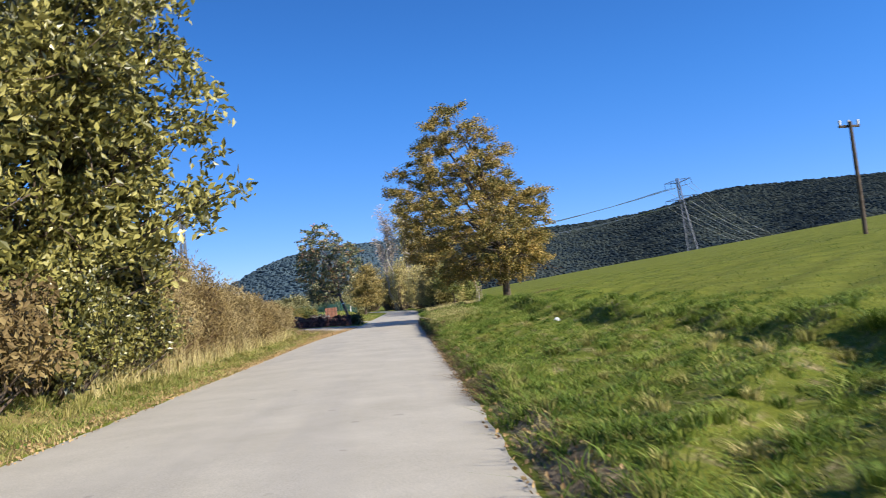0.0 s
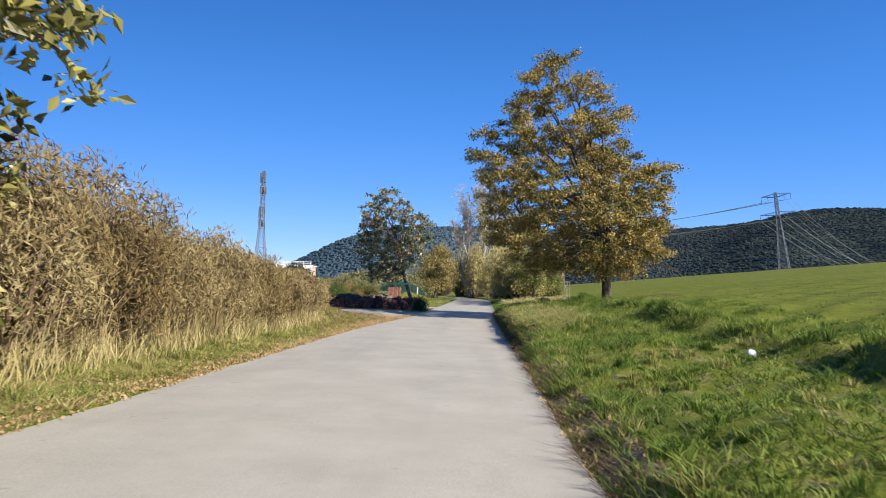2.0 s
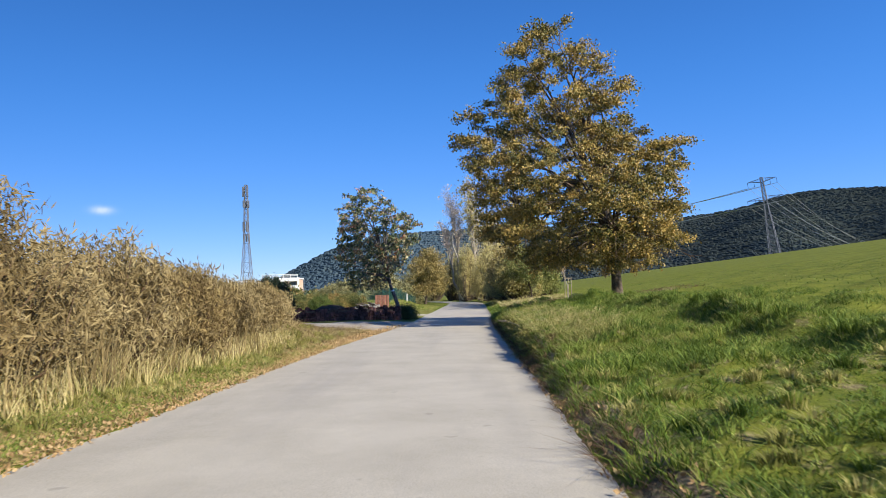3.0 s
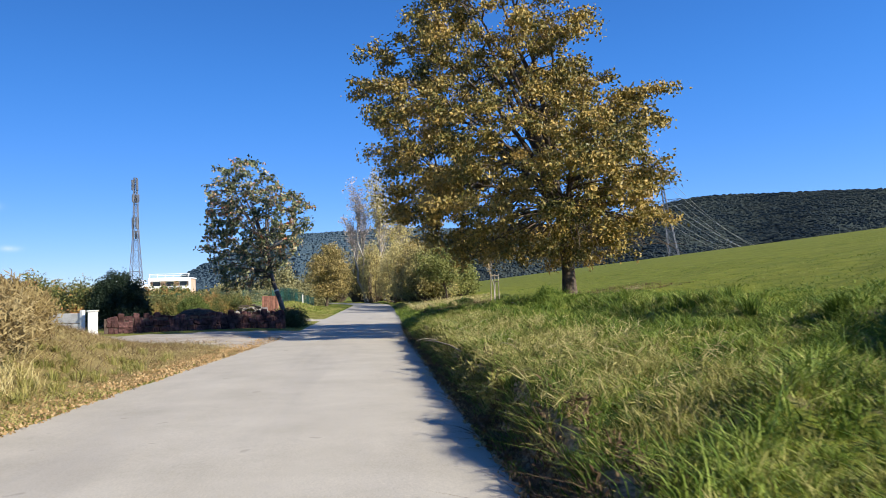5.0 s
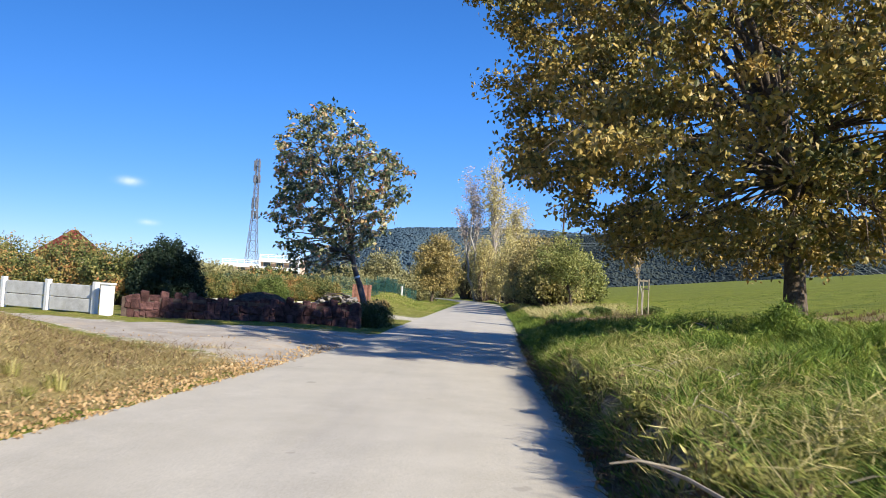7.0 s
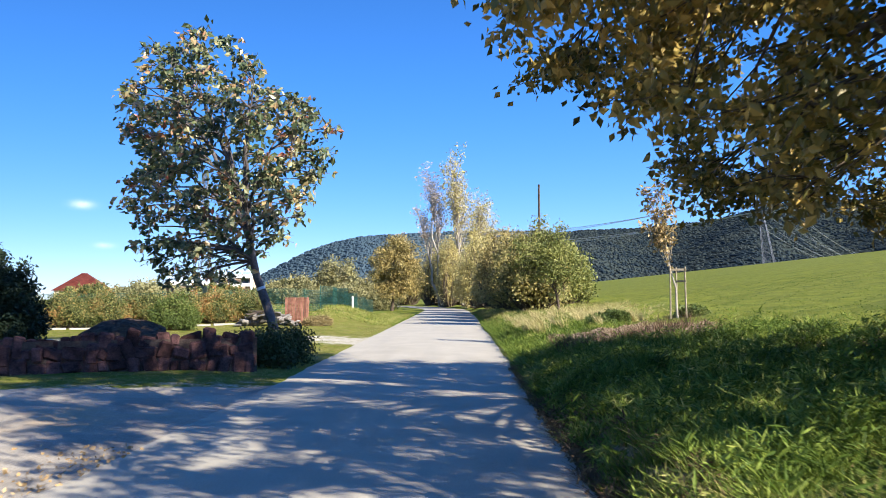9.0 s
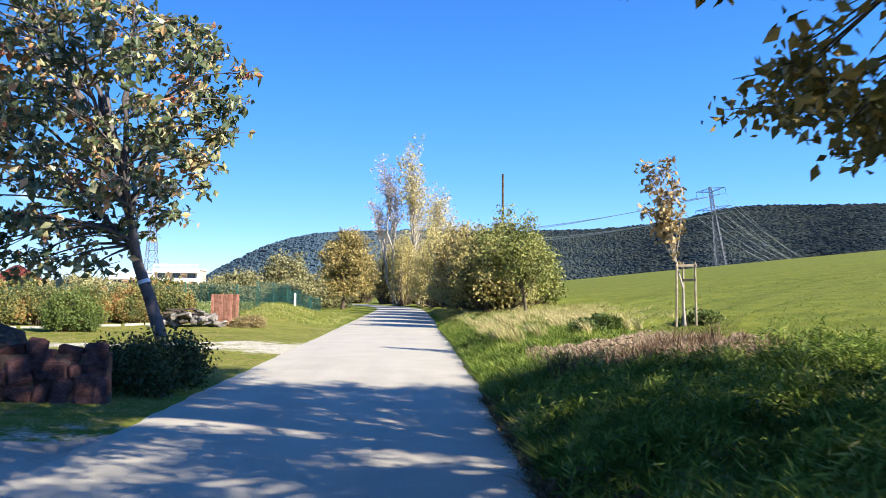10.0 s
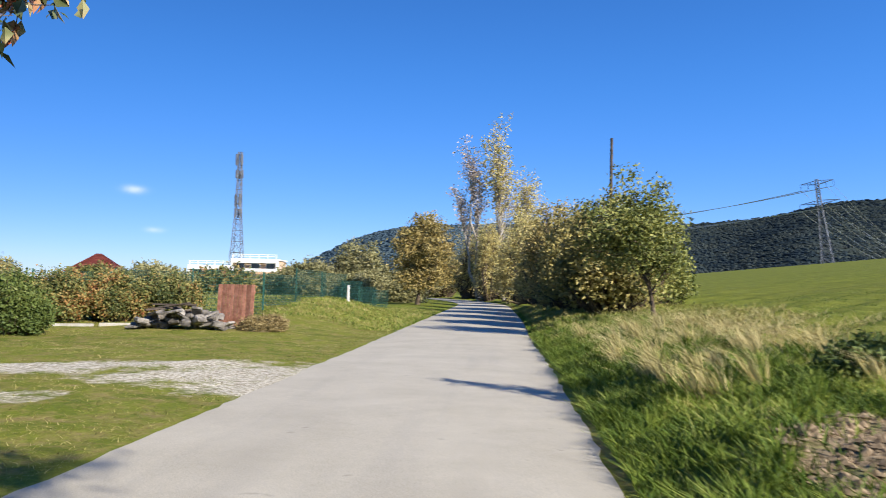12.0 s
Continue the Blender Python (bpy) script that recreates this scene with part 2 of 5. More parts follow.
LEAF_GREEN = leaf_mat("green_tree_leaves", [(0.15, (0.06, 0.08, 0.022)), (0.42, (0.16, 0.18, 0.045)), (0.65, (0.34, 0.34, 0.1)), (1, (0.5, 0.43, 0.15))], 0.3, patch=0.8)
LEAF_BROWN = leaf_mat("brown_oak_leaves", [(0.15, (0.1, 0.085, 0.03)), (0.46, (0.33, 0.26, 0.09)), (0.8, (0.54, 0.41, 0.16)), (1, (0.48, 0.29, 0.1))], 0.3, patch=0.4)
LEAF_YELLOW = leaf_mat("pale_yellow_leaves", [(0.1, (0.28, 0.24, 0.07)), (0.5, (0.55, 0.46, 0.18)), (1, (0.7, 0.58, 0.3))], 0.35, patch=0.4)
LEAF_PINK = leaf_mat("bare_pinkish_twigs", [(0.1, (0.45, 0.35, 0.28)), (0.6, (0.62, 0.5, 0.42)), (1, (0.66, 0.56, 0.42))], 0.3)
LEAF_WILLOW = leaf_mat("grey_green_leaves", [(0.15, (0.11, 0.115, 0.05)), (0.5, (0.27, 0.25, 0.11)), (1, (0.5, 0.45, 0.24))], 0.3, patch=0.4)
LEAF_DRY = leaf_mat("dry_weed_leaves", [(0.15, (0.06, 0.042, 0.02)), (0.4, (0.18, 0.125, 0.055)), (0.7, (0.32, 0.24, 0.1)), (1, (0.26, 0.22, 0.07))], 0.25, 0.8, 0.1, patch=0.5)
LEAF_WEED = leaf_mat("weed_leaves", [(0.1, (0.05, 0.08, 0.02)), (0.6, (0.13, 0.17, 0.04)), (1, (0.28, 0.28, 0.09))], 0.3)
LEAF_REED = leaf_mat("pale_reed_leaves", [(0.15, (0.09, 0.065, 0.03)), (0.5, (0.28, 0.21, 0.095)), (1, (0.52, 0.43, 0.22))], 0.2, 0.8, 0.1, patch=0.8)
# leaf colour darkened to hold the tree shade the bush stands in
LEAF_SHADED = leaf_mat("shaded_bush_leaves", [(0.15, (0.018, 0.03, 0.012)), (0.6, (0.06, 0.08, 0.025)), (1, (0.16, 0.17, 0.06))], 0.2)
LEAF_THUJA = leaf_mat("dark_evergreen", [(0.1, (0.012, 0.025, 0.012)), (1, (0.035, 0.055, 0.03))], 0.1)
LEAF_HEDGE = leaf_mat("autumn_hedge_leaves", [(0.2, (0.035, 0.055, 0.02)), (0.44, (0.13, 0.15, 0.045)), (0.58, (0.3, 0.27, 0.09)), (0.72, (0.42, 0.23, 0.08)), (0.9, (0.34, 0.1, 0.055))], 0.25, patch=0.8)
LEAF_FALLEN = leaf_mat("fallen_leaves", [(0.1, (0.26, 0.16, 0.075)), (0.6, (0.42, 0.28, 0.13)), (1, (0.56, 0.43, 0.24))], 0.1, patch=2)
GRASS = leaf_mat("grass_blades", [(0.12, (0.025, 0.045, 0.008)), (0.42, (0.095, 0.155, 0.02)), (0.68, (0.26, 0.32, 0.055)), (0.85, (0.54, 0.48, 0.17)), (1, (0.6, 0.52, 0.24))], 0.3, 0.6, 0.2, patch=1.3)
GRASS_DULL = leaf_mat("dull_grass_blades", [(0.1, (0.07, 0.08, 0.02)), (0.48, (0.27, 0.26, 0.07)), (0.75, (0.52, 0.44, 0.18)), (1, (0.6, 0.5, 0.26))], 0.3, 0.7, 0.15, patch=0.6)
STRAW = leaf_mat("straw_blades", [(0.15, (0.34, 0.29, 0.11)), (0.5, (0.54, 0.45, 0.2)), (1, (0.68, 0.58, 0.32))], 0.3, 0.7, 0.15, patch=0.6)
DEAD_STALK = leaf_mat("dead_brown_stalks", [(0.15, (0.075, 0.05, 0.03)), (0.6, (0.19, 0.125, 0.075)), (1, (0.34, 0.25, 0.16))], 0.15, 0.9, 0.1)
# east ridge: these tree tones carry a blue tint for the haze
FOREST = leaf_mat("far_forest_haze_tint", [(0.1, (0.014, 0.022, 0.03)), (0.42, (0.022, 0.034, 0.042)), (0.62, (0.05, 0.062, 0.056)), (0.8, (0.04, 0.05, 0.05)), (1, (0.085, 0.08, 0.055))], 0.0, 0.95, 0.02, patch=0.011)
# north mountain: distance haze is painted into the tree colour as blue
FOREST_HAZED = leaf_mat("hazed_north_forest", [(0.1, (0.04, 0.066, 0.09)), (0.6, (0.055, 0.085, 0.105)), (1, (0.085, 0.11, 0.11))], 0.0, 0.95, 0.02, patch=0.006)
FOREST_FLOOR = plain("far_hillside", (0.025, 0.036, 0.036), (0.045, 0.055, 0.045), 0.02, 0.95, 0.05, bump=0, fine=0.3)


# ---------------------------------------------------------------- mesh helpers
def mesh(name, verts, faces, mat, smooth=False):
    """A mesh from arrays: verts (n, 3), faces (m, k)."""
    v, f = np.asarray(verts, np.float32), np.asarray(faces, np.int32)
    me = bpy.data.meshes.new(name)
    me.vertices.add(len(v))
    me.vertices.foreach_set("co", v.ravel())
    k = f.shape[1]
    me.loops.add(f.size)
    me.loops.foreach_set("vertex_index", f.ravel())
    me.polygons.add(len(f))
    me.polygons.foreach_set("loop_start", np.arange(0, f.size, k, dtype=np.int32))
    me.polygons.foreach_set("loop_total", np.full(len(f), k, np.int32))
    me.polygons.foreach_set("use_smooth", np.full(len(f), smooth))
    me.update(calc_edges=True)
    me.validate()
    me.materials.append(mat)
    return me


def part(name, shape, mat, parent, label=""):
    """Links a bmesh or a mesh as one object, under a thing, under a part, or (parent None) on its own."""
    if isinstance(shape, bmesh.types.BMesh):
        me = bpy.data.meshes.new(name)
        shape.to_mesh(me)
        shape.free()
        me.materials.append(mat)
    else:
        me = shape
    ob = new(name, me)
    ob.parent = parent
    if label:
        tagged(ob, label)
    return ob


def thing(name, label, category, m=None, group="", kind=""):
    ob = new(name)
    ob.empty_display_size = 0.2
    if m is not None:
        ob.matrix_world = m
    return tagged(ob, label, category, group, kind)


def box(sx, sy, sz, at=(0, 0, 0), bevel=0.0, bm=None, turn=None):
    bm = bm or bmesh.new()
    m = Matrix.Translation(at) @ (turn or Matrix()) @ Matrix.Diagonal((sx, sy, sz, 1))
    r = bmesh.ops.create_cube(bm, size=1, matrix=m)
    if bevel:
        es = list({e for v in r["verts"] for e in v.link_edges})
        bmesh.ops.bevel(bm, geom=es, offset=bevel, segments=1, affect="EDGES")
    return bm


def tube_arrays(paths, sides=6):
    """Tapered tubes along polylines [(points, radii)] as one pair of arrays."""
    vs, fs, base = [], [], 0
    ang = np.linspace(0, 2 * np.pi, sides, endpoint=False)
    for pts, rad in paths:
        pts, rad = np.asarray(pts, float), np.asarray(rad, float)
        tang = np.gradient(pts, axis=0)
        tang /= np.linalg.norm(tang, axis=1)[:, None] + 1e-9
        ref = np.where(np.abs(tang[:, 2:3]) > 0.9, [[1.0, 0, 0]], [[0, 0, 1.0]])
        a = np.cross(tang, ref)
        a /= np.linalg.norm(a, axis=1)[:, None] + 1e-9
        b = np.cross(tang, a)
        ring = pts[:, None] + rad[:, None, None] * (np.cos(ang)[None, :, None] * a[:, None] + np.sin(ang)[None, :, None] * b[:, None])
        vs.append(ring.reshape(-1, 3))
        n = len(pts)
        i = np.arange(n - 1)[:, None] * sides
        j, k = np.arange(sides)[None], (np.arange(sides)[None] + 1) % sides
        fs.append((np.stack([i + j, i + k, i + sides + k, i + sides + j], -1)).reshape(-1, 4) + base)
        base += n * sides
    return np.concatenate(vs), np.concatenate(fs)


def tubes(name, paths, mat, sides=6):
    v, f = tube_arrays(paths, sides)
    return mesh(name, v, f, mat, True)


def unit(n, r):
    v = r.normal(size=(n, 3))
    return v / np.linalg.norm(v, axis=1)[:, None]


def leaves(name, at, size, mat, r, droop=0.3, slim=0.55, wind=(0, 0, 0)):
    """Many small leaves, each a bent pair of triangles with a pointed tip, round the points at."""
    n = len(at)
    along = unit(n, r) + np.array([0, 0, -droop]) + np.array(wind)
    along /= np.linalg.norm(along, axis=1)[:, None]
    side = np.cross(along, unit(n, r))
    side /= np.linalg.norm(side, axis=1)[:, None] + 1e-9
    up = np.cross(side, along)
    s = (size * r.uniform(0.65, 1.3, n))[:, None]
    v = np.stack([at, at + s * (0.45 * along + slim * (0.5 * side + 0.18 * up)), at + s * along, at + s * (0.45 * along - slim * (0.5 * side - 0.18 * up))], 1).reshape(-1, 3)
    i = np.arange(n)[:, None] * 4
    f = np.concatenate([i + [[0, 1, 2]], i + [[0, 2, 3]]])
    return mesh(name, v, f, mat)


def blades(name, at, height, mat, r, width=0.012, lean=0.35, wind=(-0.05, 0.03)):
    """Grass: bent blades of three triangles at the points at (n, 3)."""
    n = len(at)
    h = (height * r.uniform(0.55, 1.25, n))[:, None]
    ang = r.uniform(0, 2 * np.pi, n)
    side = np.stack([np.cos(ang), np.sin(ang), 0 * ang], 1) * (width * r.uniform(0.7, 1.4, n))[:, None]
    tilt = np.concatenate([r.normal(0, lean, (n, 2)) + np.array(wind), np.ones((n, 1))], 1)
    tip = np.concatenate([tilt[:, :2] * 1.7, 0.9 * np.ones((n, 1))], 1)
    v = np.stack([at - side, at + side, at + 0.5 * h * tilt + 0.7 * side, at + 0.5 * h * tilt - 0.7 * side, at + h * tip], 1).reshape(-1, 3)
    i = np.arange(n)[:, None] * 5
    f = np.concatenate([i + [[0, 1, 2]], i + [[0, 2, 3]], i + [[3, 2, 4]]])
    return mesh(name, v, f, mat)


def smooth01(t):
    t = np.clip(t, 0, 1)
    return t * t * (3 - 2 * t)


# ---------------------------------------------------------------- the land
def bend(y):
    return -np.clip(np.asarray(y, float) - 134, 0, 90) ** 2 / 330


def road_right(y):
    return 0.86 + 0.42 * smooth01((np.asarray(y, float) - 48) / 30) + 0.35 * smooth01((np.asarray(y, float) - 78) / 30) + bend(y)


def road_left(y):
    return -4.4 + 0.9 * smooth01((np.asarray(y, float) - 32) / 26) + bend(y)


def wave(x, y, s, seed):
    """A cheap smooth unevenness, about -1 to 1."""
    a = np.sin(x * s + seed) * np.cos(y * s * 1.13 - seed * 1.7)
    return 0.6 * a + 0.4 * np.sin(x * s * 2.3 - y * s * 1.9 + seed * 3.1)


def land(x, y):
    """Height of the ground."""
    x, y = np.asarray(x, float), np.asarray(y, float)
    d = np.clip(x - road_right(y), 0, None)
    e = np.clip(road_left(y) - x, 0, None)
    slope = np.clip(x - np.where(y < 105, road_right(y), 1.63), 0, None)
    right = 0.128 * 700 * (1 - np.exp(-slope / 700)) + (0.13 + 0.1 * smooth01((y - 20) / 12) + 0.23 * smooth01((y - 27) / 6) * (1 - smooth01((y - 47) / 5)) + 0.06 * wave(x, y, 1.1, 3)) * smooth01((d - 0.1 - 0.1 * wave(y, y, 1.9, 4)) / (0.34 + 0.8 * smooth01((y - 50) / 6))) + (0.3 * np.exp(-((d - 4.5 - 0.4 * wave(y, y, 0.3, 2)) / 0.45) ** 2) - 0.12 * np.exp(-((d - 3.7 - 0.4 * wave(y, y, 0.3, 2)) / 0.5) ** 2)) * (0.6 + 0.6 * wave(x, y, 0.55, 9)) * (y < 58) + (0.1 * wave(x, y, 1.25, 1) + 0.075 * wave(x, y, 2.9, 6) + 0.03 * wave(x, y, 6.1, 2)) * smooth01((d - 0.2) / 1.0) * (1 - 0.8 * smooth01((d - 5) / 6)) + 0.1 * wave(x, y, 0.21, 2) * smooth01(d / 8)
    left = 0.012 + 0.1 * smooth01(e / 2.5) + 0.03 * wave(x, y, 1.7, 4) * smooth01(e / 1.0)
    left = left + 0.95 * smooth01((e - 0.8) / 3.6) * np.exp(-((y - 96) / 9) ** 2)
    left = left + (0.25 * smooth01((e - 0.6) / 1.5) + 0.7 * smooth01((e - 1.2) / 3) * smooth01((y - 28) / 8)) * (1 - smooth01((y - 40 - 1.3 * np.clip(e - 2, 0, 5)) / 8))
    under = -0.06 * smooth01(np.minimum(x - road_left(y), road_right(y) - x) / 0.25)
    far = smooth01((np.hypot(x, y - 60) - 1500) / 1500) * -25
    return np.where(d > 0, right, left) + under + far


def track_mid(x):
    return 53.2 + 0.2 * (-3.7 - np.asarray(x, float))


def track_half(x):
    return np.clip(5.6 - 0.6 * (-3.7 - np.asarray(x, float)), 1.6, 6.2)


def cover(x, y):
    """Dry grass, bare soil (with shade patches of the verge) and gravel, 0 to 1."""
    d, e = x - road_right(y), road_left(y) - x
    dry = 0.9 * ((e > 0.15) & (e < 1.1) & (y < 52)) + 0.8 * ((e > 1.1) & (e < 8) & (y < 49))
    dry = np.maximum(dry, 0.75 * np.exp(-((x - 4.8) / 2.4) ** 2 - ((y - 79) / 6) ** 2))
    dry = np.maximum(dry, 0.5 * ((d > 0.1) & (d < 2) & (y > 32) & (y < 46)))
    dry = np.maximum(dry, 0.6 * ((d > 0) & (d < 0.3)))
    dry = np.maximum(dry, 0.42 * ((e > 0) & (y > 54) & (y < 112) & (x > -30)))
    soil = 0.95 * np.exp(-((x - 4.1) / 2.0) ** 4 - ((y - 64.3) / 3.6) ** 4)
    soil = np.maximum(soil, 0.75 * np.exp(-((x - 7.6) / 3.2) ** 2 - ((y - 54.5) / 2.8) ** 2))
    soil = np.maximum(soil, 0.75 * ((d > 0) & (d < 0.45) & (y < 54)))
    # brown patches painted in for the shaded ground under the verge grass
    soil = np.maximum(soil, 0.33 * ((d > 0.4) & (d < 5) & (y < 58)))
    track = np.exp(-((y - track_mid(x)) / (track_half(x) + 0.4)) ** 4) * (e > -0.5) * (x > -17)
    drive = np.exp(-((y - (73.2 - 0.12 * (-4 - x) + 0.7 * wave(x, y, 0.5, 3))) / (1.4 + 1.3 * np.exp(-np.clip(e, 0, None) / 1.5))) ** 4) * (e > -0.5) * (x > -22) * (0.82 + 0.35 * wave(x, y, 1.1, 5))
    drive2 = 0.8 * np.exp(-((y - (69.6 - 0.1 * (-6 - x))) / 0.7) ** 4) * (x < -5.5) * (x > -16)
    return dry, soil, np.maximum(np.maximum(track, 0.85 * drive), 0.7 * drive2)


def spread(a, b, step, far):
    """Grid lines: even between a and b, ever wider outside."""
    out, s, v = [], step, b
    while v < far:
        s *= 1.22
        v += s
        out.append(v)
    low, s, v = [], step, a
    while v > -far:
        s *= 1.22
        v -= s
        low.append(v)
    return np.array(low[::-1] + list(np.arange(a, b + step / 2, step)) + out)


gx, gy = spread(-16, 12, 0.2, 3000), spread(-8, 112, 0.4, 3000)
GX, GY = np.meshgrid(gx, gy)
nx, ny = len(gx), len(gy)
idx = np.arange(nx * ny).reshape(ny, nx)
quads = np.stack([idx[:-1, :-1], idx[:-1, 1:], idx[1:, 1:], idx[1:, :-1]], -1).reshape(-1, 4)
GZ = land(GX, GY)
me = mesh("ground", np.stack([GX, GY, GZ], -1).reshape(-1, 3), quads, GROUND, True)
for key, val in zip(("dry", "soil", "gravel"), cover(GX, GY)):
    me.attributes.new(key, "FLOAT", "POINT").data.foreach_set("value", np.asarray(val, np.float32).ravel())
tagged(new("ground", me), "sloping green meadow and verges with dry patches", "ground", kind="structure")

# the road: a slab with a slight crown and crumbled edges
ry = np.concatenate([np.arange(-12, 112, 0.35), np.arange(112, 250, 1.5)])
ru = np.array([0, 0.004, 0.06, 0.2, 0.35, 0.5, 0.65, 0.8, 0.94, 0.996, 1])
rl = road_left(ry) + 0.03 * wave(ry, ry, 2.3, 5) + 0.02 * rng.normal(size=len(ry))
rr = road_right(ry) + 0.03 * wave(ry, ry, 2.9, 7) + 0.02 * rng.normal(size=len(ry))
RX = rl[:, None] + (rr - rl)[:, None] * ru
RZ = 0.012 + 0.03 * (1 - (2 * ru - 1) ** 2)[None] + 0 * RX + 0.006 * wave(RX, ry[:, None], 0.8, 3)
RZ[:, [0, -1]] = -0.08
idx = np.arange(RX.size).reshape(RX.shape)
quads = np.stack([idx[:-1, :-1], idx[:-1, 1:], idx[1:, 1:], idx[1:, :-1]], -1).reshape(-1, 4)
me = mesh("road", np.stack([RX, ry[:, None] + 0 * RX, RZ], -1).reshape(-1, 3), quads, ASPHALT)
tagged(new("road", me), "narrow pale worn asphalt lane without markings", "road", kind="structure")

# the side track that leaves the lane towards the gate: thin worn surfacing on the ground
tx = np.arange(-13.5, -2.9, 0.25)
tu = np.linspace(-1, 1, 25)
TX = tx[:, None] + 0 * tu
TY = track_mid(TX) + (track_half(TX) + 0.12 * wave(TX, TX, 3.1, 2) + 0.06 * wave(TX, TX, 8.3, 5)) * tu
TZ = np.maximum(land(TX, TY), 0) + 0.018 - 0.1 * (np.abs(tu) > 0.99)
TZ = np.where(TX > road_left(TY) - 0.1, 0.008, TZ)
idx = np.arange(TX.size).reshape(TX.shape)
quads = np.stack([idx[:-1, :-1], idx[1:, :-1], idx[1:, 1:], idx[:-1, 1:]], -1).reshape(-1, 4)
tagged(new("side_track", mesh("side_track", np.stack([TX, TY, TZ], -1).reshape(-1, 3), quads, TRACK, True)), "dusty worn side track leading to the gate", "road", kind="structure")


# ---------------------------------------------------------------- far hills
def hill(name, label, line, near, far_d, count, tree_h, seed, wood):
    """A wooded ridge: line gives azimuth and elevation in degrees seen from the middle of the lane."""
    r = np.random.default_rng(seed)
    az = np.array([p[0] for p in line], float)
    el = np.array([p[1] for p in line], float)
    A = np.linspace(az[0], az[-1], 90)
    E = np.interp(A, az, el)
    k = np.ones(5) / 5
    E = np.convolve(np.pad(E, 2, mode="edge"), k, "valid")
    T = np.linspace(0, 1, 26)

    def at(a, e, t):
        dist = near + (far_d - near) * t
        top = np.tan(np.radians(e)) * far_d
        z = -6 + (top + 6) * np.clip(t, 0, 1) ** 1.25
        z = z + top * 0.07 * np.sin(np.radians(a) * 31 + seed) * np.sin(t * 3.1)
        return np.stack([np.sin(np.radians(a)) * dist, 50 + np.cos(np.radians(a)) * dist, z], -1)

    P = at(A[None] + 0 * T[:, None], E[None] + 0 * T[:, None], T[:, None] + 0 * A[None])
    back = P[-1:] * [1.25, 1.25, 0] + [0, 0, -10]
    P = np.concatenate([P, back])
    idx = np.arange(P.shape[0] * P.shape[1]).reshape(P.shape[:2])
    q = np.stack([idx[:-1, :-1], idx[:-1, 1:], idx[1:, 1:], idx[1:, :-1]], -1).reshape(-1, 4)
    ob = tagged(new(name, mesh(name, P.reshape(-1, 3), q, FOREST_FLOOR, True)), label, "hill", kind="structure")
    # trees: ragged cones and round heads in one sheet of woodland
    a, t = r.uniform(az[0], az[-1], count), r.uniform(0, 1, count) ** 0.8
    base = at(a, np.interp(a, A, E), t)
    h = tree_h * r.uniform(0.6, 1.25, count)
    w = h * r.uniform(0.9, 1.5, count)
    s = 4
    ang = np.arange(s) / s * 2 * np.pi
    ring = np.stack([np.cos(ang), np.sin(ang), 0 * ang], -1)
    jit = r.uniform(0.75, 1.25, (count, s, 1))
    low = base[:, None] + ring * w[:, None, None] * jit + np.array([0, 0, 0.1]) * h[:, None, None]
    hig = base[:, None] + ring * (w * r.uniform(0.55, 1.0, count))[:, None, None] * jit + np.array([0, 0, 0.6]) * h[:, None, None]
    tip = base + np.stack([0 * h, 0 * h, h], -1)
    v = np.concatenate([low, hig, tip[:, None]], 1).reshape(-1, 3)
    i = np.arange(count)[:, None, None] * (2 * s + 1)
    j = np.arange(s)[None, :, None]
    k2 = (j + 1) % s
    f = np.concatenate([np.concatenate([i + j, i + k2, i + s + k2], -1), np.concatenate([i + j, i + s + k2, i + s + j], -1),
                        np.concatenate([i + s + j, i + s + k2, i + 2 * s + 0 * j], -1)], 1).reshape(-1, 3)
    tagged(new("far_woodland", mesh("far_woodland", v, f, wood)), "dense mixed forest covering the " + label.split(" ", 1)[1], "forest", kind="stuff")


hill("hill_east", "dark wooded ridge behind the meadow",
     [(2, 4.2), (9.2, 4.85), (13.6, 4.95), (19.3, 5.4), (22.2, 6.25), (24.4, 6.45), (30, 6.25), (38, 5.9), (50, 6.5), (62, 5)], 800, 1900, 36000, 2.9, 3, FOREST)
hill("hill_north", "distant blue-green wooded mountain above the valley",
     [(-16.5, 0.2), (-14.5, 1.2), (-11.8, 2.7), (-9.8, 3.7), (-6.9, 4.4), (-2.8, 4.7), (2, 4.9), (8, 4.6), (14, 3)], 1400, 3000, 13000, 7.5, 5, FOREST_HAZED)


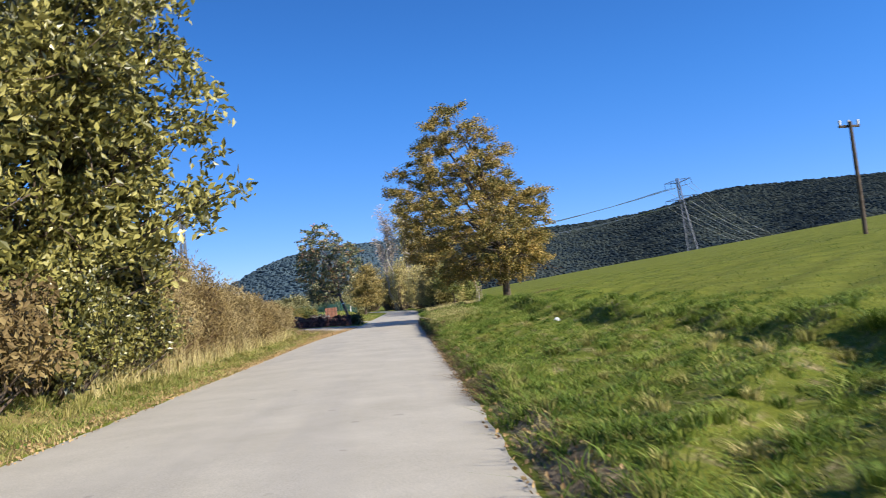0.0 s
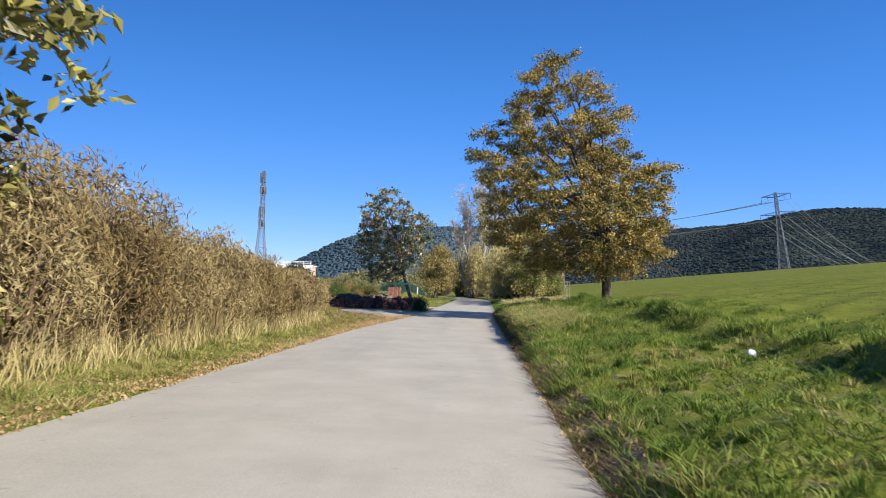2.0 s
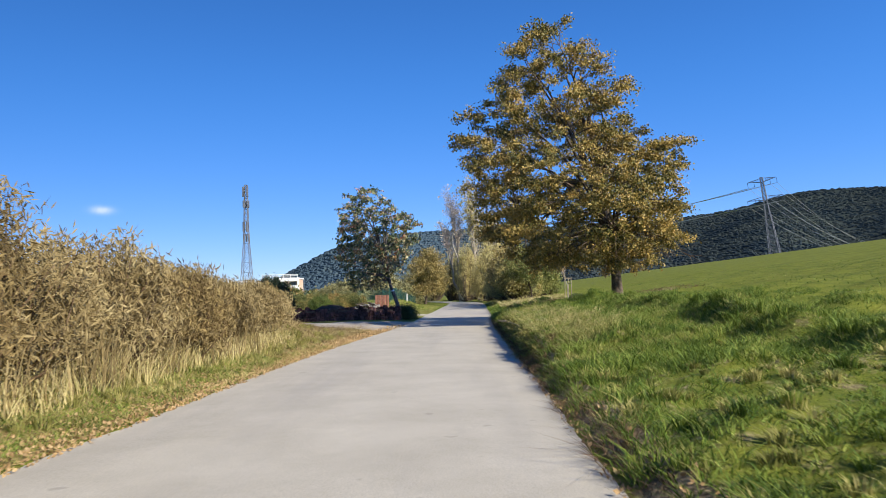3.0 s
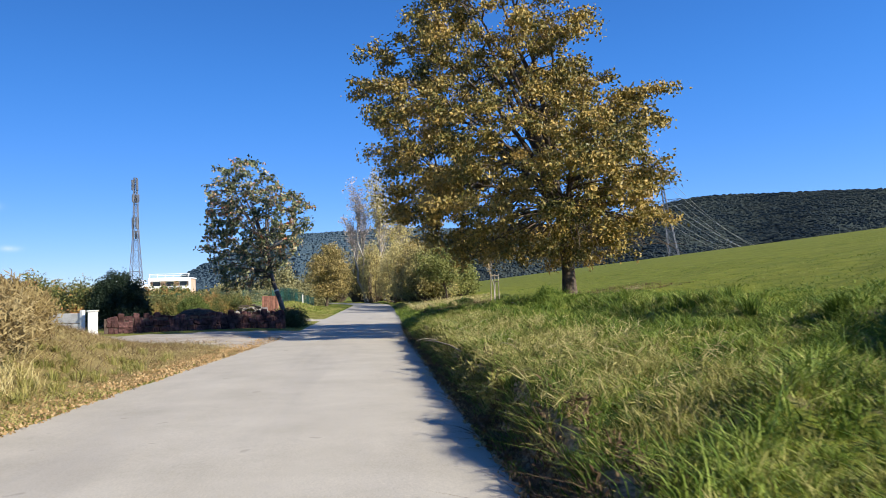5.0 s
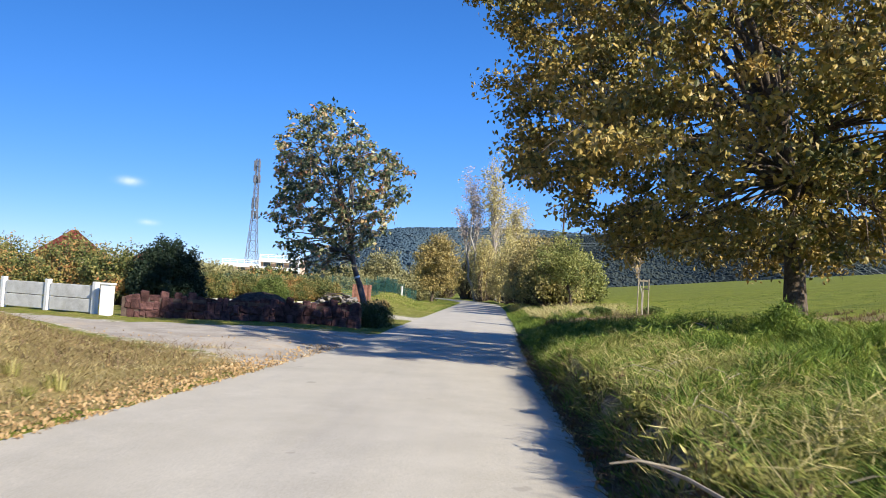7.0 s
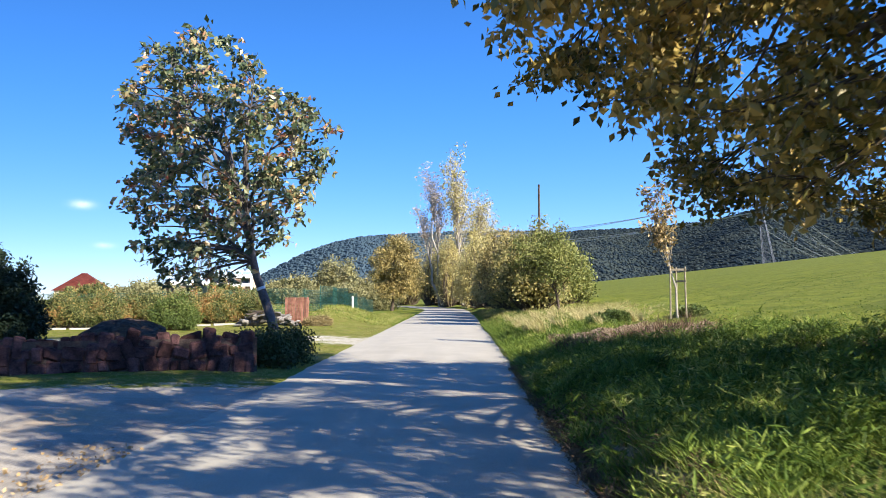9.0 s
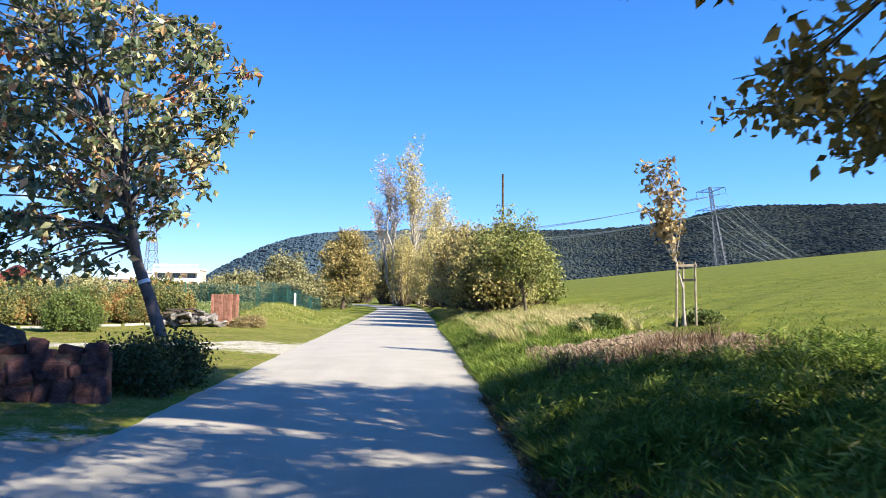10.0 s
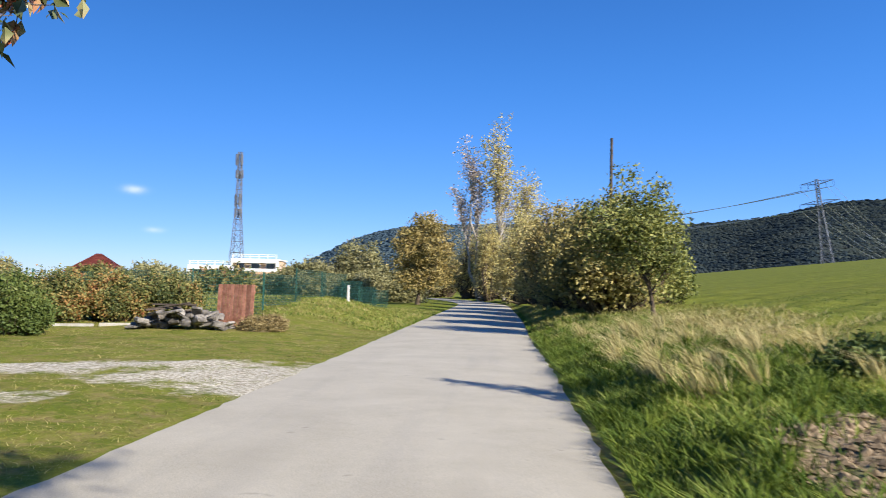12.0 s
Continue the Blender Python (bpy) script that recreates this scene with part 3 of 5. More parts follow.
# ---------------------------------------------------------------- trees
def grow(r, base, crown, radii, limbs, twigs, trunk_r, fork=0.35, lean=(0, 0), egg=0.0, shell=0.55, shear=0.0, tight=0.0, skirt=False):
    """Trunk, limbs and twigs that end inside an egg-shaped crown. Returns trunk paths, limb paths and twig ends."""
    base, crown, radii = (np.array(v, float) for v in (base, crown, radii))
    top = crown + [lean[0], lean[1], radii[2] * 0.75]
    n = 9
    s = np.linspace(0, 1, n)[:, None]
    axis = base + (top - base) * s + np.concatenate([r.normal(0, 0.02 * np.linalg.norm(top - base), (n, 2)) * np.sin(s * 3), np.zeros((n, 1))], 1)
    rad = trunk_r * (1 - 0.93 * s[:, 0] ** 0.8)
    rad[0] *= 1.35
    trunk = [(axis, rad)]
    limb, ends = [], []
    for i in range(limbs):
        u = unit(1, r)[0]
        u[2] = r.uniform(-0.86 if skirt else -0.75, 0.95)
        if skirt and i % 4 == 0:
            u[2] = r.uniform(-0.95, -0.72)
        flat = math.sqrt(max(0.05, 1 - (abs(u[2]) ** 3.5 if skirt and u[2] < 0 else u[2] ** 2)))
        a = 2.39996 * i + r.uniform(-0.4, 0.4)
        u = np.array([flat * math.cos(a), flat * math.sin(a), u[2]])
        wide = 1 - egg * max(u[2], -0.1)
        q = crown + u * radii * [wide, wide, 1] * r.uniform(shell, 0.98)
        q[0] += shear * (q[2] - crown[2])
        k = np.clip((q[2] - base[2]) / (top[2] - base[2]) - (r.uniform(0.0, 0.2) if skirt else r.uniform(0.1, 0.3)), fork, 0.9)
        o = base + (top - base) * k
        m = (o + q) / 2 + [0, 0, 0.12 * np.linalg.norm(q - o)] + r.normal(0, 0.06, 3) * np.linalg.norm(q - o)
        t = np.linspace(0, 1, 6)[:, None]
        path = (1 - t) ** 2 * o + 2 * t * (1 - t) * m + t ** 2 * q
        r0 = trunk_r * (0.3 if skirt else 0.42) * (1 - 0.75 * k)
        limb.append((path, np.linspace(r0, 0.012, 6)))
        for j in range(twigs):
            w = r.uniform(0.35 + 0.3 * tight, 1.0)
            o2 = (1 - w) ** 2 * o + 2 * w * (1 - w) * m + w ** 2 * q
            e = o2 + unit(1, r)[0] * np.mean(radii) * r.uniform(0.12, 0.34) * (1 - 0.45 * tight)
            limb.append((np.array([o2, (o2 + e) / 2 + r.normal(0, 0.05, 3), e]), np.array([r0 * 0.3, r0 * 0.2, 0.006])))
            ends.append(e)
        ends.append(q)
    return trunk, limb, np.array(ends)


def tree(name, label, base, crown, radii, limbs, twigs, trunk_r, leaf, bark, size, per, clump, seed, category="tree", droop=0.3, slim=0.55, wind=(0, 0, 0), band=0.0, **more):
    """One tree: trunk, limbs and a crown of leaves in clumps round the twig ends."""
    r = np.random.default_rng(seed)
    base, crown = np.array(base, float), np.array(crown, float)
    t = thing(name, label, category, Matrix.Translation(base))
    trunk, limb, ends = grow(r, (0, 0, -0.15), crown - base, radii, limbs, twigs, trunk_r, **more)
    part("trunk", tubes("trunk", trunk, bark, 10), bark, t)
    part("branching", tubes("branching", limb, bark, 5), bark, t)
    if band:
        axis, rad = trunk[0]
        ring = [[np.interp(z, axis[:, 2], axis[:, k]) for k in range(3)] for z in (band, band + 0.07)]
        part("trunk_band", tubes("trunk_band", [(ring, [float(np.interp(z, axis[:, 2], rad)) * 1.06 + 0.004 for z in (band, band + 0.07)])], BAND_WHITE, 14), BAND_WHITE, t, "white painted band")
    at = np.repeat(ends, per, 0)
    at = at + unit(len(at), r) * (clump * r.uniform(0, 1, len(at)) ** 0.5)[:, None] * [1, 1, 0.75]
    part("crown", leaves("crown", at, size, leaf, r, droop, slim, wind), leaf, t)
    return t


def g(x, y):
    return float(land(x, y))


BX, BY = 6.95, 53.2


def broad_tree(name, label, base, shape, leaf, bark, seed, clumps, per, size, bole, girth, fork, leaders, gap=0.83, spray=(0.6, 1.05), slim=0.62, wind=(0, 0, 0), band=0.0):
    """A spreading tree: short trunk, steep leaders, side limbs that each carry a spray of leaves.
    shape: rows of height, middle x, middle y, half width x, half width y, above the foot."""
    r = np.random.default_rng(seed)
    tab = np.array(shape, float)
    at_z = lambda z: [float(np.interp(z, tab[:, 0], tab[:, k])) for k in range(1, 5)]
    t = thing(name, label, "tree", Matrix.Translation(base))
    bole = np.array(bole, float)
    part("trunk", tubes("trunk", [(bole, girth)], bark, 14), bark, t)
    if band:
        ring = [[float(np.interp(z, bole[:, 2], bole[:, k])) for k in range(3)] for z in (band, band + 0.07)]
        part("trunk_band", tubes("trunk_band", [(ring, [float(np.interp(z, bole[:, 2], girth)) * 1.05 + 0.004 for z in (band, band + 0.07)])], BAND_WHITE, 14), BAND_WHITE, t, "white painted band")
    zs = np.linspace(tab[0, 0], tab[-1, 0] - 0.3, 40)
    wt = np.array([at_z(z)[2] * at_z(z)[3] for z in zs]) ** 0.6
    cen = []
    for i in range(9000):
        z = float(r.choice(zs, p=wt / wt.sum())) + r.normal(0, 0.1)
        cx, cy, hx, hy = at_z(z)
        a, q = r.uniform(0, 2 * math.pi), r.uniform(0.16, 1) ** 0.5
        bump = 1 + 0.09 * math.sin(3 * a + 1.3 * z) + 0.06 * math.sin(5 * a - 2.1 * z)
        c = np.array([cx + hx * q * bump * math.cos(a), cy + hy * q * bump * math.sin(a), z])
        if all(np.sum((c - o) ** 2) > gap ** 2 for o in cen):
            cen.append(c)
            if len(cen) == clumps:
                break
    cen = np.array(cen)
    # leaders
    u = np.linspace(0, 1, 14)[:, None]
    limb, knots, thick = [], [], []
    for i in range(leaders):
        step = i / (leaders - 1)
        z = fork[2] + (fork[3] - fork[2]) * step ** 0.8
        cx, cy, hx, hy = at_z(z)
        a, q = 2.39996 * i + 0.5, r.uniform(0.45, 0.75)
        e = np.array([cx + hx * q * math.cos(a), cy + hy * q * math.sin(a), z])
        w = r.uniform(0, 1) * 0.6 + 0.4 * step
        o = np.array([np.interp(fork[0] + (fork[1] - fork[0]) * w, bole[:, 2], bole[:, k]) for k in range(3)])
        m = o + (e - o) * [0.38, 0.38, 0.62] + r.normal(0, 0.2 * gap, 3)
        p = (1 - u) ** 2 * o + 2 * u * (1 - u) * m + u ** 2 * e + r.normal(0, 0.035, (14, 3)) * np.sin(u * 3.1)
        rad = np.linspace(0.2 * girth[2] + 0.012 * np.linalg.norm(e - o), 0.018, 14)
        limb.append((p, rad))
        knots.append(p[3:])
        thick.append(rad[3:])
    knots, thick = np.concatenate(knots), np.concatenate(thick)
    at, sizes = [], []
    for c in cen:
        d = np.linalg.norm(knots - c, axis=1) + 1.2 * np.clip(knots[:, 2] - c[2] + 0.2, 0, None)
        k = int(np.argmin(d))
        o = knots[k]
        m = (o + c) / 2 + [0, 0, 0.14 * np.linalg.norm(c - o)] + r.normal(0, 0.08, 3)
        v = np.linspace(0, 1, 6)[:, None]
        p = (1 - v) ** 2 * o + 2 * v * (1 - v) * m + v ** 2 * c
        limb.append((p, np.linspace(min(0.045, thick[k]), 0.01, 6)))
        rad = r.uniform(*spray)
        out = c - np.array([at_z(c[2])[0], at_z(c[2])[1], c[2]])
        out /= np.linalg.norm(out) + 1e-6
        for j in range(6):
            e = c + (unit(1, r)[0] * [1, 1, 0.6] + 0.4 * out + [0, 0, -0.1]) * rad * 0.8
            limb.append((np.array([p[4 if j % 2 else 5], (p[5] + e) / 2 + r.normal(0, 0.04, 3), e]), np.array([0.011, 0.008, 0.004])))
            n = int(per * rad ** 2 / 6 * min(1.0, 0.7 + 0.3 * max(0.0, c[2] - tab[0, 0])))
            w = r.uniform(0.15, 1.05, n)[:, None]
            at.append(c + (e - c) * w + unit(n, r) * (rad * 0.36 * r.uniform(0, 1, n) ** 0.5)[:, None] * [1, 1, 0.7])
    part("branching", tubes("branching", limb, bark, 5), bark, t)
    part("crown", leaves("crown", np.concatenate(at), size, leaf, r, 0.35, slim, wind), leaf, t)
    return t


lime = broad_tree("lime_tree", "tall spreading tree with golden brown autumn leaves", (BX, BY, g(BX, BY)),
                  [(1.7, -1.3, -0.5, 2.8, 4.6), (2.8, -2.0, -0.7, 4.4, 5.9), (4.2, -1.6, -1.2, 4.7, 6.1), (5.2, -1.7, -1.1, 4.9, 5.8), (6.4, -2.1, -0.6, 5.0, 5.2), (7.6, -2.6, 0, 5.1, 4.5), (9.4, -2.7, 0.1, 4.1, 3.6), (11.3, -2.9, 0, 2.7, 2.7), (12.8, -2.9, 0, 1.6, 1.8), (14.1, -2.8, 0, 0.5, 0.6)],
                  LEAF_BIG, BARK, 11, 360, 460, 0.13,
                  [(0.02, 0, -0.2), (0, 0, 0.2), (-0.03, 0.02, 1.1), (-0.08, 0, 2.0), (-0.15, -0.02, 2.9), (-0.4, -0.05, 4.2), (-0.8, 0.05, 6.0)],
                  [0.42, 0.29, 0.235, 0.225, 0.22, 0.17, 0.09], (2.0, 5.2, 3.6, 12.8), 17, 0.86, (0.55, 1.1))
# low limbs that sag under the crown, nearly bare
r = np.random.default_rng(17)
for i in range(13):
    a = -2.3 + 3.2 * i / 12 + r.uniform(-0.12, 0.12)
    o = np.array([-0.1, 0, r.uniform(2.3, 3.6)])
    e = np.array([-0.6 + r.uniform(2.6, 4.2) * math.cos(a), -0.6 + r.uniform(2.6, 5.0) * math.sin(a), r.uniform(1.5, 2.2)])
    m = (o + e) / 2 + [0, 0, r.uniform(0.5, 1.0)]
    u = np.linspace(0, 1, 12)[:, None]
    p = (1 - u) ** 2 * o + 2 * u * (1 - u) * m + u ** 2 * e + r.normal(0, 0.04, (12, 3)) * np.sin(u * 3.1)
    paths = [(p, np.linspace(0.045, 0.007, 12))]
    for k in range(9):
        q = p[int(r.integers(4, 12))]
        d = (e - o) / np.linalg.norm(e - o) * r.uniform(0.3, 0.8) + r.normal(0, 0.3, 3) + [0, 0, -0.12]
        paths.append((np.array([q, q + 0.55 * d + [0, 0, 0.05], q + d]), np.array([0.013, 0.009, 0.004])))
    part("low_limb", tubes("low_limb", paths, BARK, 5), BARK, lime)
tree("poplar_clump_tree", "leafy pale green poplar with wind-turned leaves", (-7.4, 16.2, g(-7.4, 16.2)), (-6.5, 16.2, 5.3), (2.9, 3.5, 5.6), 96, 6, 0.2,
     LEAF_POPLAR, BARK, 0.2, 46, 0.42, 12, fork=0.12, egg=0.15, shell=0.4, slim=0.5, wind=(0.5, 0, 0.2))
tree("poplar_clump_tree", "leafy pale green poplar with wind-turned leaves", (-8.2, 10.5, g(-8.2, 10.5)), (-8.0, 10.5, 5.6), (3.0, 3.2, 5.6), 80, 6, 0.2,
     LEAF_POPLAR, BARK, 0.2, 34, 0.42, 13, fork=0.12, egg=0.15, shell=0.4, slim=0.5, wind=(0.5, 0, 0.2))
MX, MY = -4.7, 65.2
broad_tree("maple_tree", "leaning young tree with green and red leaves", (MX, MY, g(MX, MY)),
           [(2.1, -2.2, 0, 0.8, 1.0), (2.8, -2.0, 0, 1.3, 1.6), (3.7, -1.6, 0, 1.9, 2.2), (4.9, -1.6, 0, 2.4, 2.6), (6.1, -1.5, 0, 2.5, 2.6), (7.1, -1.9, 0, 2.1, 2.1), (7.9, -2.0, 0, 1.3, 1.4), (8.9, -2.4, 0, 0.3, 0.3)],
           LEAF_MAPLE, BARK_SMOOTH, 14, 165, 190, 0.185,
           [(0.02, 0, -0.15), (0, 0, 0.15), (-0.2, 0, 0.7), (-0.42, 0, 1.4), (-0.68, 0, 2.1), (-1.0, 0.05, 3.6), (-1.45, 0, 5.4)],
           [0.19, 0.145, 0.125, 0.115, 0.1, 0.075, 0.035], (2.1, 4.6, 3.4, 7.6), 15, 0.68, (0.36, 0.68), 0.62, (-0.5, 0, -0.2), 1.72)
tree("roadside_tree", "small green leafy tree in dry grass", (5.5, 86.8, g(5.5, 86.8)), (4.8, 86.8, 3.6), (2.0, 1.9, 2.1), 50, 5, 0.09,
     LEAF_GREEN, BARK, 0.14, 34, 0.45, 15, fork=0.15, shell=0.4)


def bush(name, label, at, radii, leaf, size, stems, per, clump, seed, bark=BARK, category="bush", group="", droop=0.2, slim=0.55, low=0.12, wind=(0, 0, 0)):
    """A shrub: many stems from the ground, leaves down to the foot."""
    r = np.random.default_rng(seed)
    x, y = at
    t = thing(name, label, category, Matrix.Translation((x, y, g(x, y))), group)
    rx, ry_, h = radii
    paths, ends = [], []
    for i in range(stems):
        a, q = r.uniform(0, 2 * math.pi), math.sqrt(r.uniform(0.02, 1))
        z = h * (low + (1 - low) * r.uniform(0.15, 1) * math.sqrt(max(0.08, 1 - 0.8 * q * q)))
        e = np.array([rx * q * math.cos(a), ry_ * q * math.sin(a), z])
        o = np.array([e[0] * 0.35, e[1] * 0.35, -0.1])
        m = (o + e) / 2 + r.normal(0, 0.05, 3) * h
        paths.append((np.array([o, m, e]), np.array([0.012 * h + 0.01, 0.008 * h, 0.006])))
        for j in range(5):
            w = r.uniform(0.25 + low, 1)
            ends.append((1 - w) * m + w * e + unit(1, r)[0] * h * 0.07)
        ends.append(e)
    part("branching", tubes("branching", paths, bark, 4), bark, t)
    pts = np.repeat(np.array(ends), per, 0)
    pts = pts + unit(len(pts), r) * (clump * r.uniform(0, 1, len(pts)) ** 0.5)[:, None]
    pts[:, 2] = np.maximum(pts[:, 2], 0.04)
    part("foliage", leaves("foliage", pts, size, leaf, r, droop, slim, wind), leaf, t)
    return t


for i, (x, y, rx, h) in enumerate([(4.4, 69.6, 0.4, 0.28), (5.0, 70.4, 0.5, 0.36), (7.0, 68.6, 0.4, 0.25)]):
    bush("weed_clump", "low green weed clump at the bare soil", (x, y), (rx, 0.6, h), LEAF_WEED, 0.09, 40, 14, 0.16, 90 + i, category="weeds", group="weed clumps")
bush("dry_weed_clump", "pale dry weed clump beside the slatted panel", (-6.9, 83.2), (0.75, 0.5, 0.45), LEAF_REED, 0.14, 60, 16, 0.16, 95, bark=DEAD_STALK, category="weeds", slim=0.2)
for i, (x, y, h) in enumerate([(1.12, 33.2, 0.5), (1.2, 35.3, 0.36), (1.15, 36.6, 0.3), (1.2, 39.3, 0.36), (1.22, 41.6, 0.32), (1.2, 44.2, 0.34)]):
    bush("dry_weed_clump", "thin straggling weeds rising from the verge edge", (x, y), (0.2, 0.14, h), GRASS_DULL, 0.09, 13, 5, 0.05, 400 + i, bark=DEAD_STALK, category="weeds", group="weeds at the verge edge", slim=0.25)
# lane-side thicket past the poplars
for i, (x, y, rx, h) in enumerate([(-6.6, 8.0, 1.5, 2.0), (-6.3, 11.0, 1.4, 2.2), (-6.3, 14.0, 1.4, 2.4), (-6.4, 16.8, 1.4, 2.7), (-9.6, 13.0, 2.0, 3.2)]):
    bush("thicket_bush", "dense green and russet undergrowth beneath the poplars", (x, y), (rx, 1.9, h), (LEAF_DRY, LEAF_DRY, LEAF_POPLAR, LEAF_POPLAR, LEAF_GREEN)[i], 0.12, 80, 20, 0.35, 100 + i, group="thicket along the lane")
for i, (x, y, rx, h) in enumerate([(-6.8, 19.6, 1.7, 3.3), (-7.0, 22.4, 1.8, 3.3), (-7.0, 25.0, 1.7, 2.9), (-6.9, 28.2, 1.6, 2.35), (-6.8, 30.8, 1.6, 1.95), (-6.8, 33.6, 1.5, 1.5), (-6.8, 36.3, 1.5, 1.4), (-7.2, 38.8, 1.2, 1.1), (-8.2, 41.2, 1.2, 0.85), (-9.4, 43.4, 1.3, 0.85), (-10.8, 45.6, 1.3, 0.85),
                                   (-9.5, 24, 2, 2.9), (-9.5, 31, 2, 2.1), (-9.6, 38, 2, 1.6)]):
    bush("dry_shrub", "tall dry brown shrub thicket beside the lane", (x, y), (rx, 2.0, h), LEAF_DRY if i % 3 == 1 else LEAF_REED, 0.15, 180, 22, 0.3, 120 + i, bark=DEAD_STALK, group="dry shrubs along the lane", slim=0.18, wind=(-0.35, 0.2, 0.9))

# shrubs round the young tree and at the yard
bush("shaded_bush", "green bush at the foot of the leaning tree, shade in its leaf colour", (-4.5, 63.3), (0.95, 1.6, 0.84), LEAF_SHADED, 0.08, 90, 20, 0.34, 140)
bush("evergreen_shrub", "dark rounded evergreen shrub behind the wall", (-13.7, 67.2), (1.5, 1.5, 2.9), LEAF_THUJA, 0.12, 200, 34, 0.3, 141)
for i, (x, y, h) in enumerate([(-15.8, 67.5, 2.6), (-18.5, 68.5, 3.1), (-21.5, 69.5, 3.1), (-24.5, 70.5, 3.1), (-27.5, 71.5, 3.2), (-30.5, 72.5, 3.2)]):
    bush("garden_shrub", "autumn coloured garden shrub behind the concrete fence", (x, y), (1.8, 1.6, h), LEAF_HEDGE, 0.13, 90, 22, 0.4, 150 + i, group="garden shrubs")
for i in range(9):
    x, y = -10.9 - 1.55 * i, 85.6 - 0.75 * i
    bush("hedge_shrub", "green and orange clipped garden hedge shrub", (x, y), (1.15, 0.8, 1.75), LEAF_HEDGE, 0.1, 130, 20, 0.26, 160 + i, group="garden hedge")
bush("green_shrub", "round dark green shrub at the hedge", (-12.7, 79.8), (1.05, 0.9, 1.75), LEAF_WEED, 0.1, 120, 24, 0.25, 175)

# bushes along the right side of the lane, further on
for i, (x, y, rx, h, lf) in enumerate([(4.9, 93.5, 2.0, 5.2, LEAF_OLIVE), (4.8, 101.5, 2.3, 6.0, LEAF_OLIVE), (4.5, 110.5, 2.4, 7.2, LEAF_BROWN), (4.2, 120.5, 2.6, 8.0, LEAF_YELLOW), (3.2, 133.5, 2.8, 8.8, LEAF_YELLOW),
                                       (7.2, 97.5, 2.0, 4.4, LEAF_GREEN), (7.4, 106, 2.2, 4.8, LEAF_OLIVE), (7.2, 115.5, 2.4, 6.2, LEAF_BROWN), (3.4, 146.5, 2.2, 9.5, LEAF_YELLOW), (2.6, 158, 2.6, 9.5, LEAF_YELLOW), (-0.6, 166.5, 1.6, 11.5, LEAF_YELLOW), (6.4, 154, 3.2, 9.0, LEAF_OLIVE), (-3.6, 186, 3.6, 12.0, LEAF_YELLOW), (0.6, 182, 3.6, 13.5, LEAF_YELLOW), (-13.5, 196, 4.5, 8.5, LEAF_WILLOW), (-9.0, 199, 3.6, 9.0, LEAF_OLIVE)]):
    bush("roadside_bush", "large olive yellow bush overhanging the lane edge", (x, y), (rx, 2.3, h), lf, 0.2, 190, 15, 0.5, 180 + i, group="bushes along the lane", low=0.07, wind=(-0.4, 0, 0.3))

# trees in the distance
tree("oak_tree", "broad golden brown tree leaning towards the lane", (-6.9, 131, g(-6.9, 131)), (-6.3, 131, 5.2), (3.2, 2.9, 3.6), 110, 6, 0.2, LEAF_BROWN, BARK, 0.24, 22, 0.55, 31, fork=0.08, shell=0.45, skirt=True)
for i, (x, y, off, z, rx, rz, lean, lf, limbs, per) in enumerate([(1.6, 168, -0.6, 18.2, 2.5, 9.3, -0.2, LEAF_YELLOW, 64, 8), (-1.4, 169, -0.9, 16.6, 1.5, 7.4, -0.33, LEAF_PINK, 40, 7), (-2.0, 170, -2.3, 13.2, 1.1, 4.6, -0.5, LEAF_PINK, 22, 6), (4.8, 170, -0.3, 13.5, 2.8, 6.0, -0.1, LEAF_YELLOW, 46, 9)]):
    tree("tall_poplar", "tall thin poplar with sparse pale leaves", (x, y, g(x, y)), (x + off, y, z), (rx, rx, rz), limbs, 5, 0.28, lf, BARK_PALE, 0.34, per, 0.75, 40 + i, fork=0.25, shell=0.3, shear=lean, lean=(lean * rz * 0.75, 0), wind=(-0.6, 0, 0.4))
for i, (x, y, rx, h) in enumerate([(-20.8, 148, 2.8, 4.6), (-15.6, 150, 3.0, 7.0), (-12.0, 146, 2.6, 3.6), (-24.5, 152, 3.0, 3.6), (-13.4, 140, 2.6, 2.8), (-17.5, 141, 2.6, 2.5), (-9.4, 141, 2.0, 2.0)]):
    bush("willow_bush", "grey green rounded willow bush in the valley", (x, y), (rx, 2.8, h), LEAF_WILLOW, 0.34, 120, 22, 0.8, 200 + i, group="willow bushes")
for i, (x, y, h) in enumerate([(-37, 165, 3.8), (-44, 160, 3.8), (-31, 172, 3.0), (-50, 168, 4.2), (-60, 172, 4.2), (-72, 168, 4.2)]):
    bush("far_bush", "distant yellow green bush among the houses", (x, y), (4.5, 3.5, h), LEAF_WILLOW if i % 2 else LEAF_HEDGE, 0.5, 90, 14, 1.0, 220 + i, group="bushes among the houses")

# ---------------------------------------------------------------- sapling with its stakes
SX, SY = 6.45, 68.2
tree("sapling", "slender sapling with orange and yellow leaves", (SX, SY, g(SX, SY)), (SX - 0.58, SY, 4.1), (0.5, 0.46, 1.2), 22, 4, 0.035,
     LEAF_SAPLING, BARK_PALE, 0.14, 8, 0.17, 50, fork=0.4, shell=0.45, shear=-0.12, wind=(-0.4, 0, 0))
guard = thing("tree_stakes", "three pale wooden stakes joined by a top frame", "stakes", Matrix.Translation((SX, SY, g(SX, SY))))
corners = [Vector((0.25 * math.cos(a), 0.25 * math.sin(a), 0)) for a in (radians(80), radians(200), radians(320))]
for c in corners:
    part("stake", tubes("stake", [([c * 1.08 + Vector((0, 0, -0.25)), c + Vector((0, 0, 0.7)), c * 0.97 + Vector((0, 0, 1.55))], [0.027, 0.026, 0.025])], STAKE, 8), STAKE, guard)
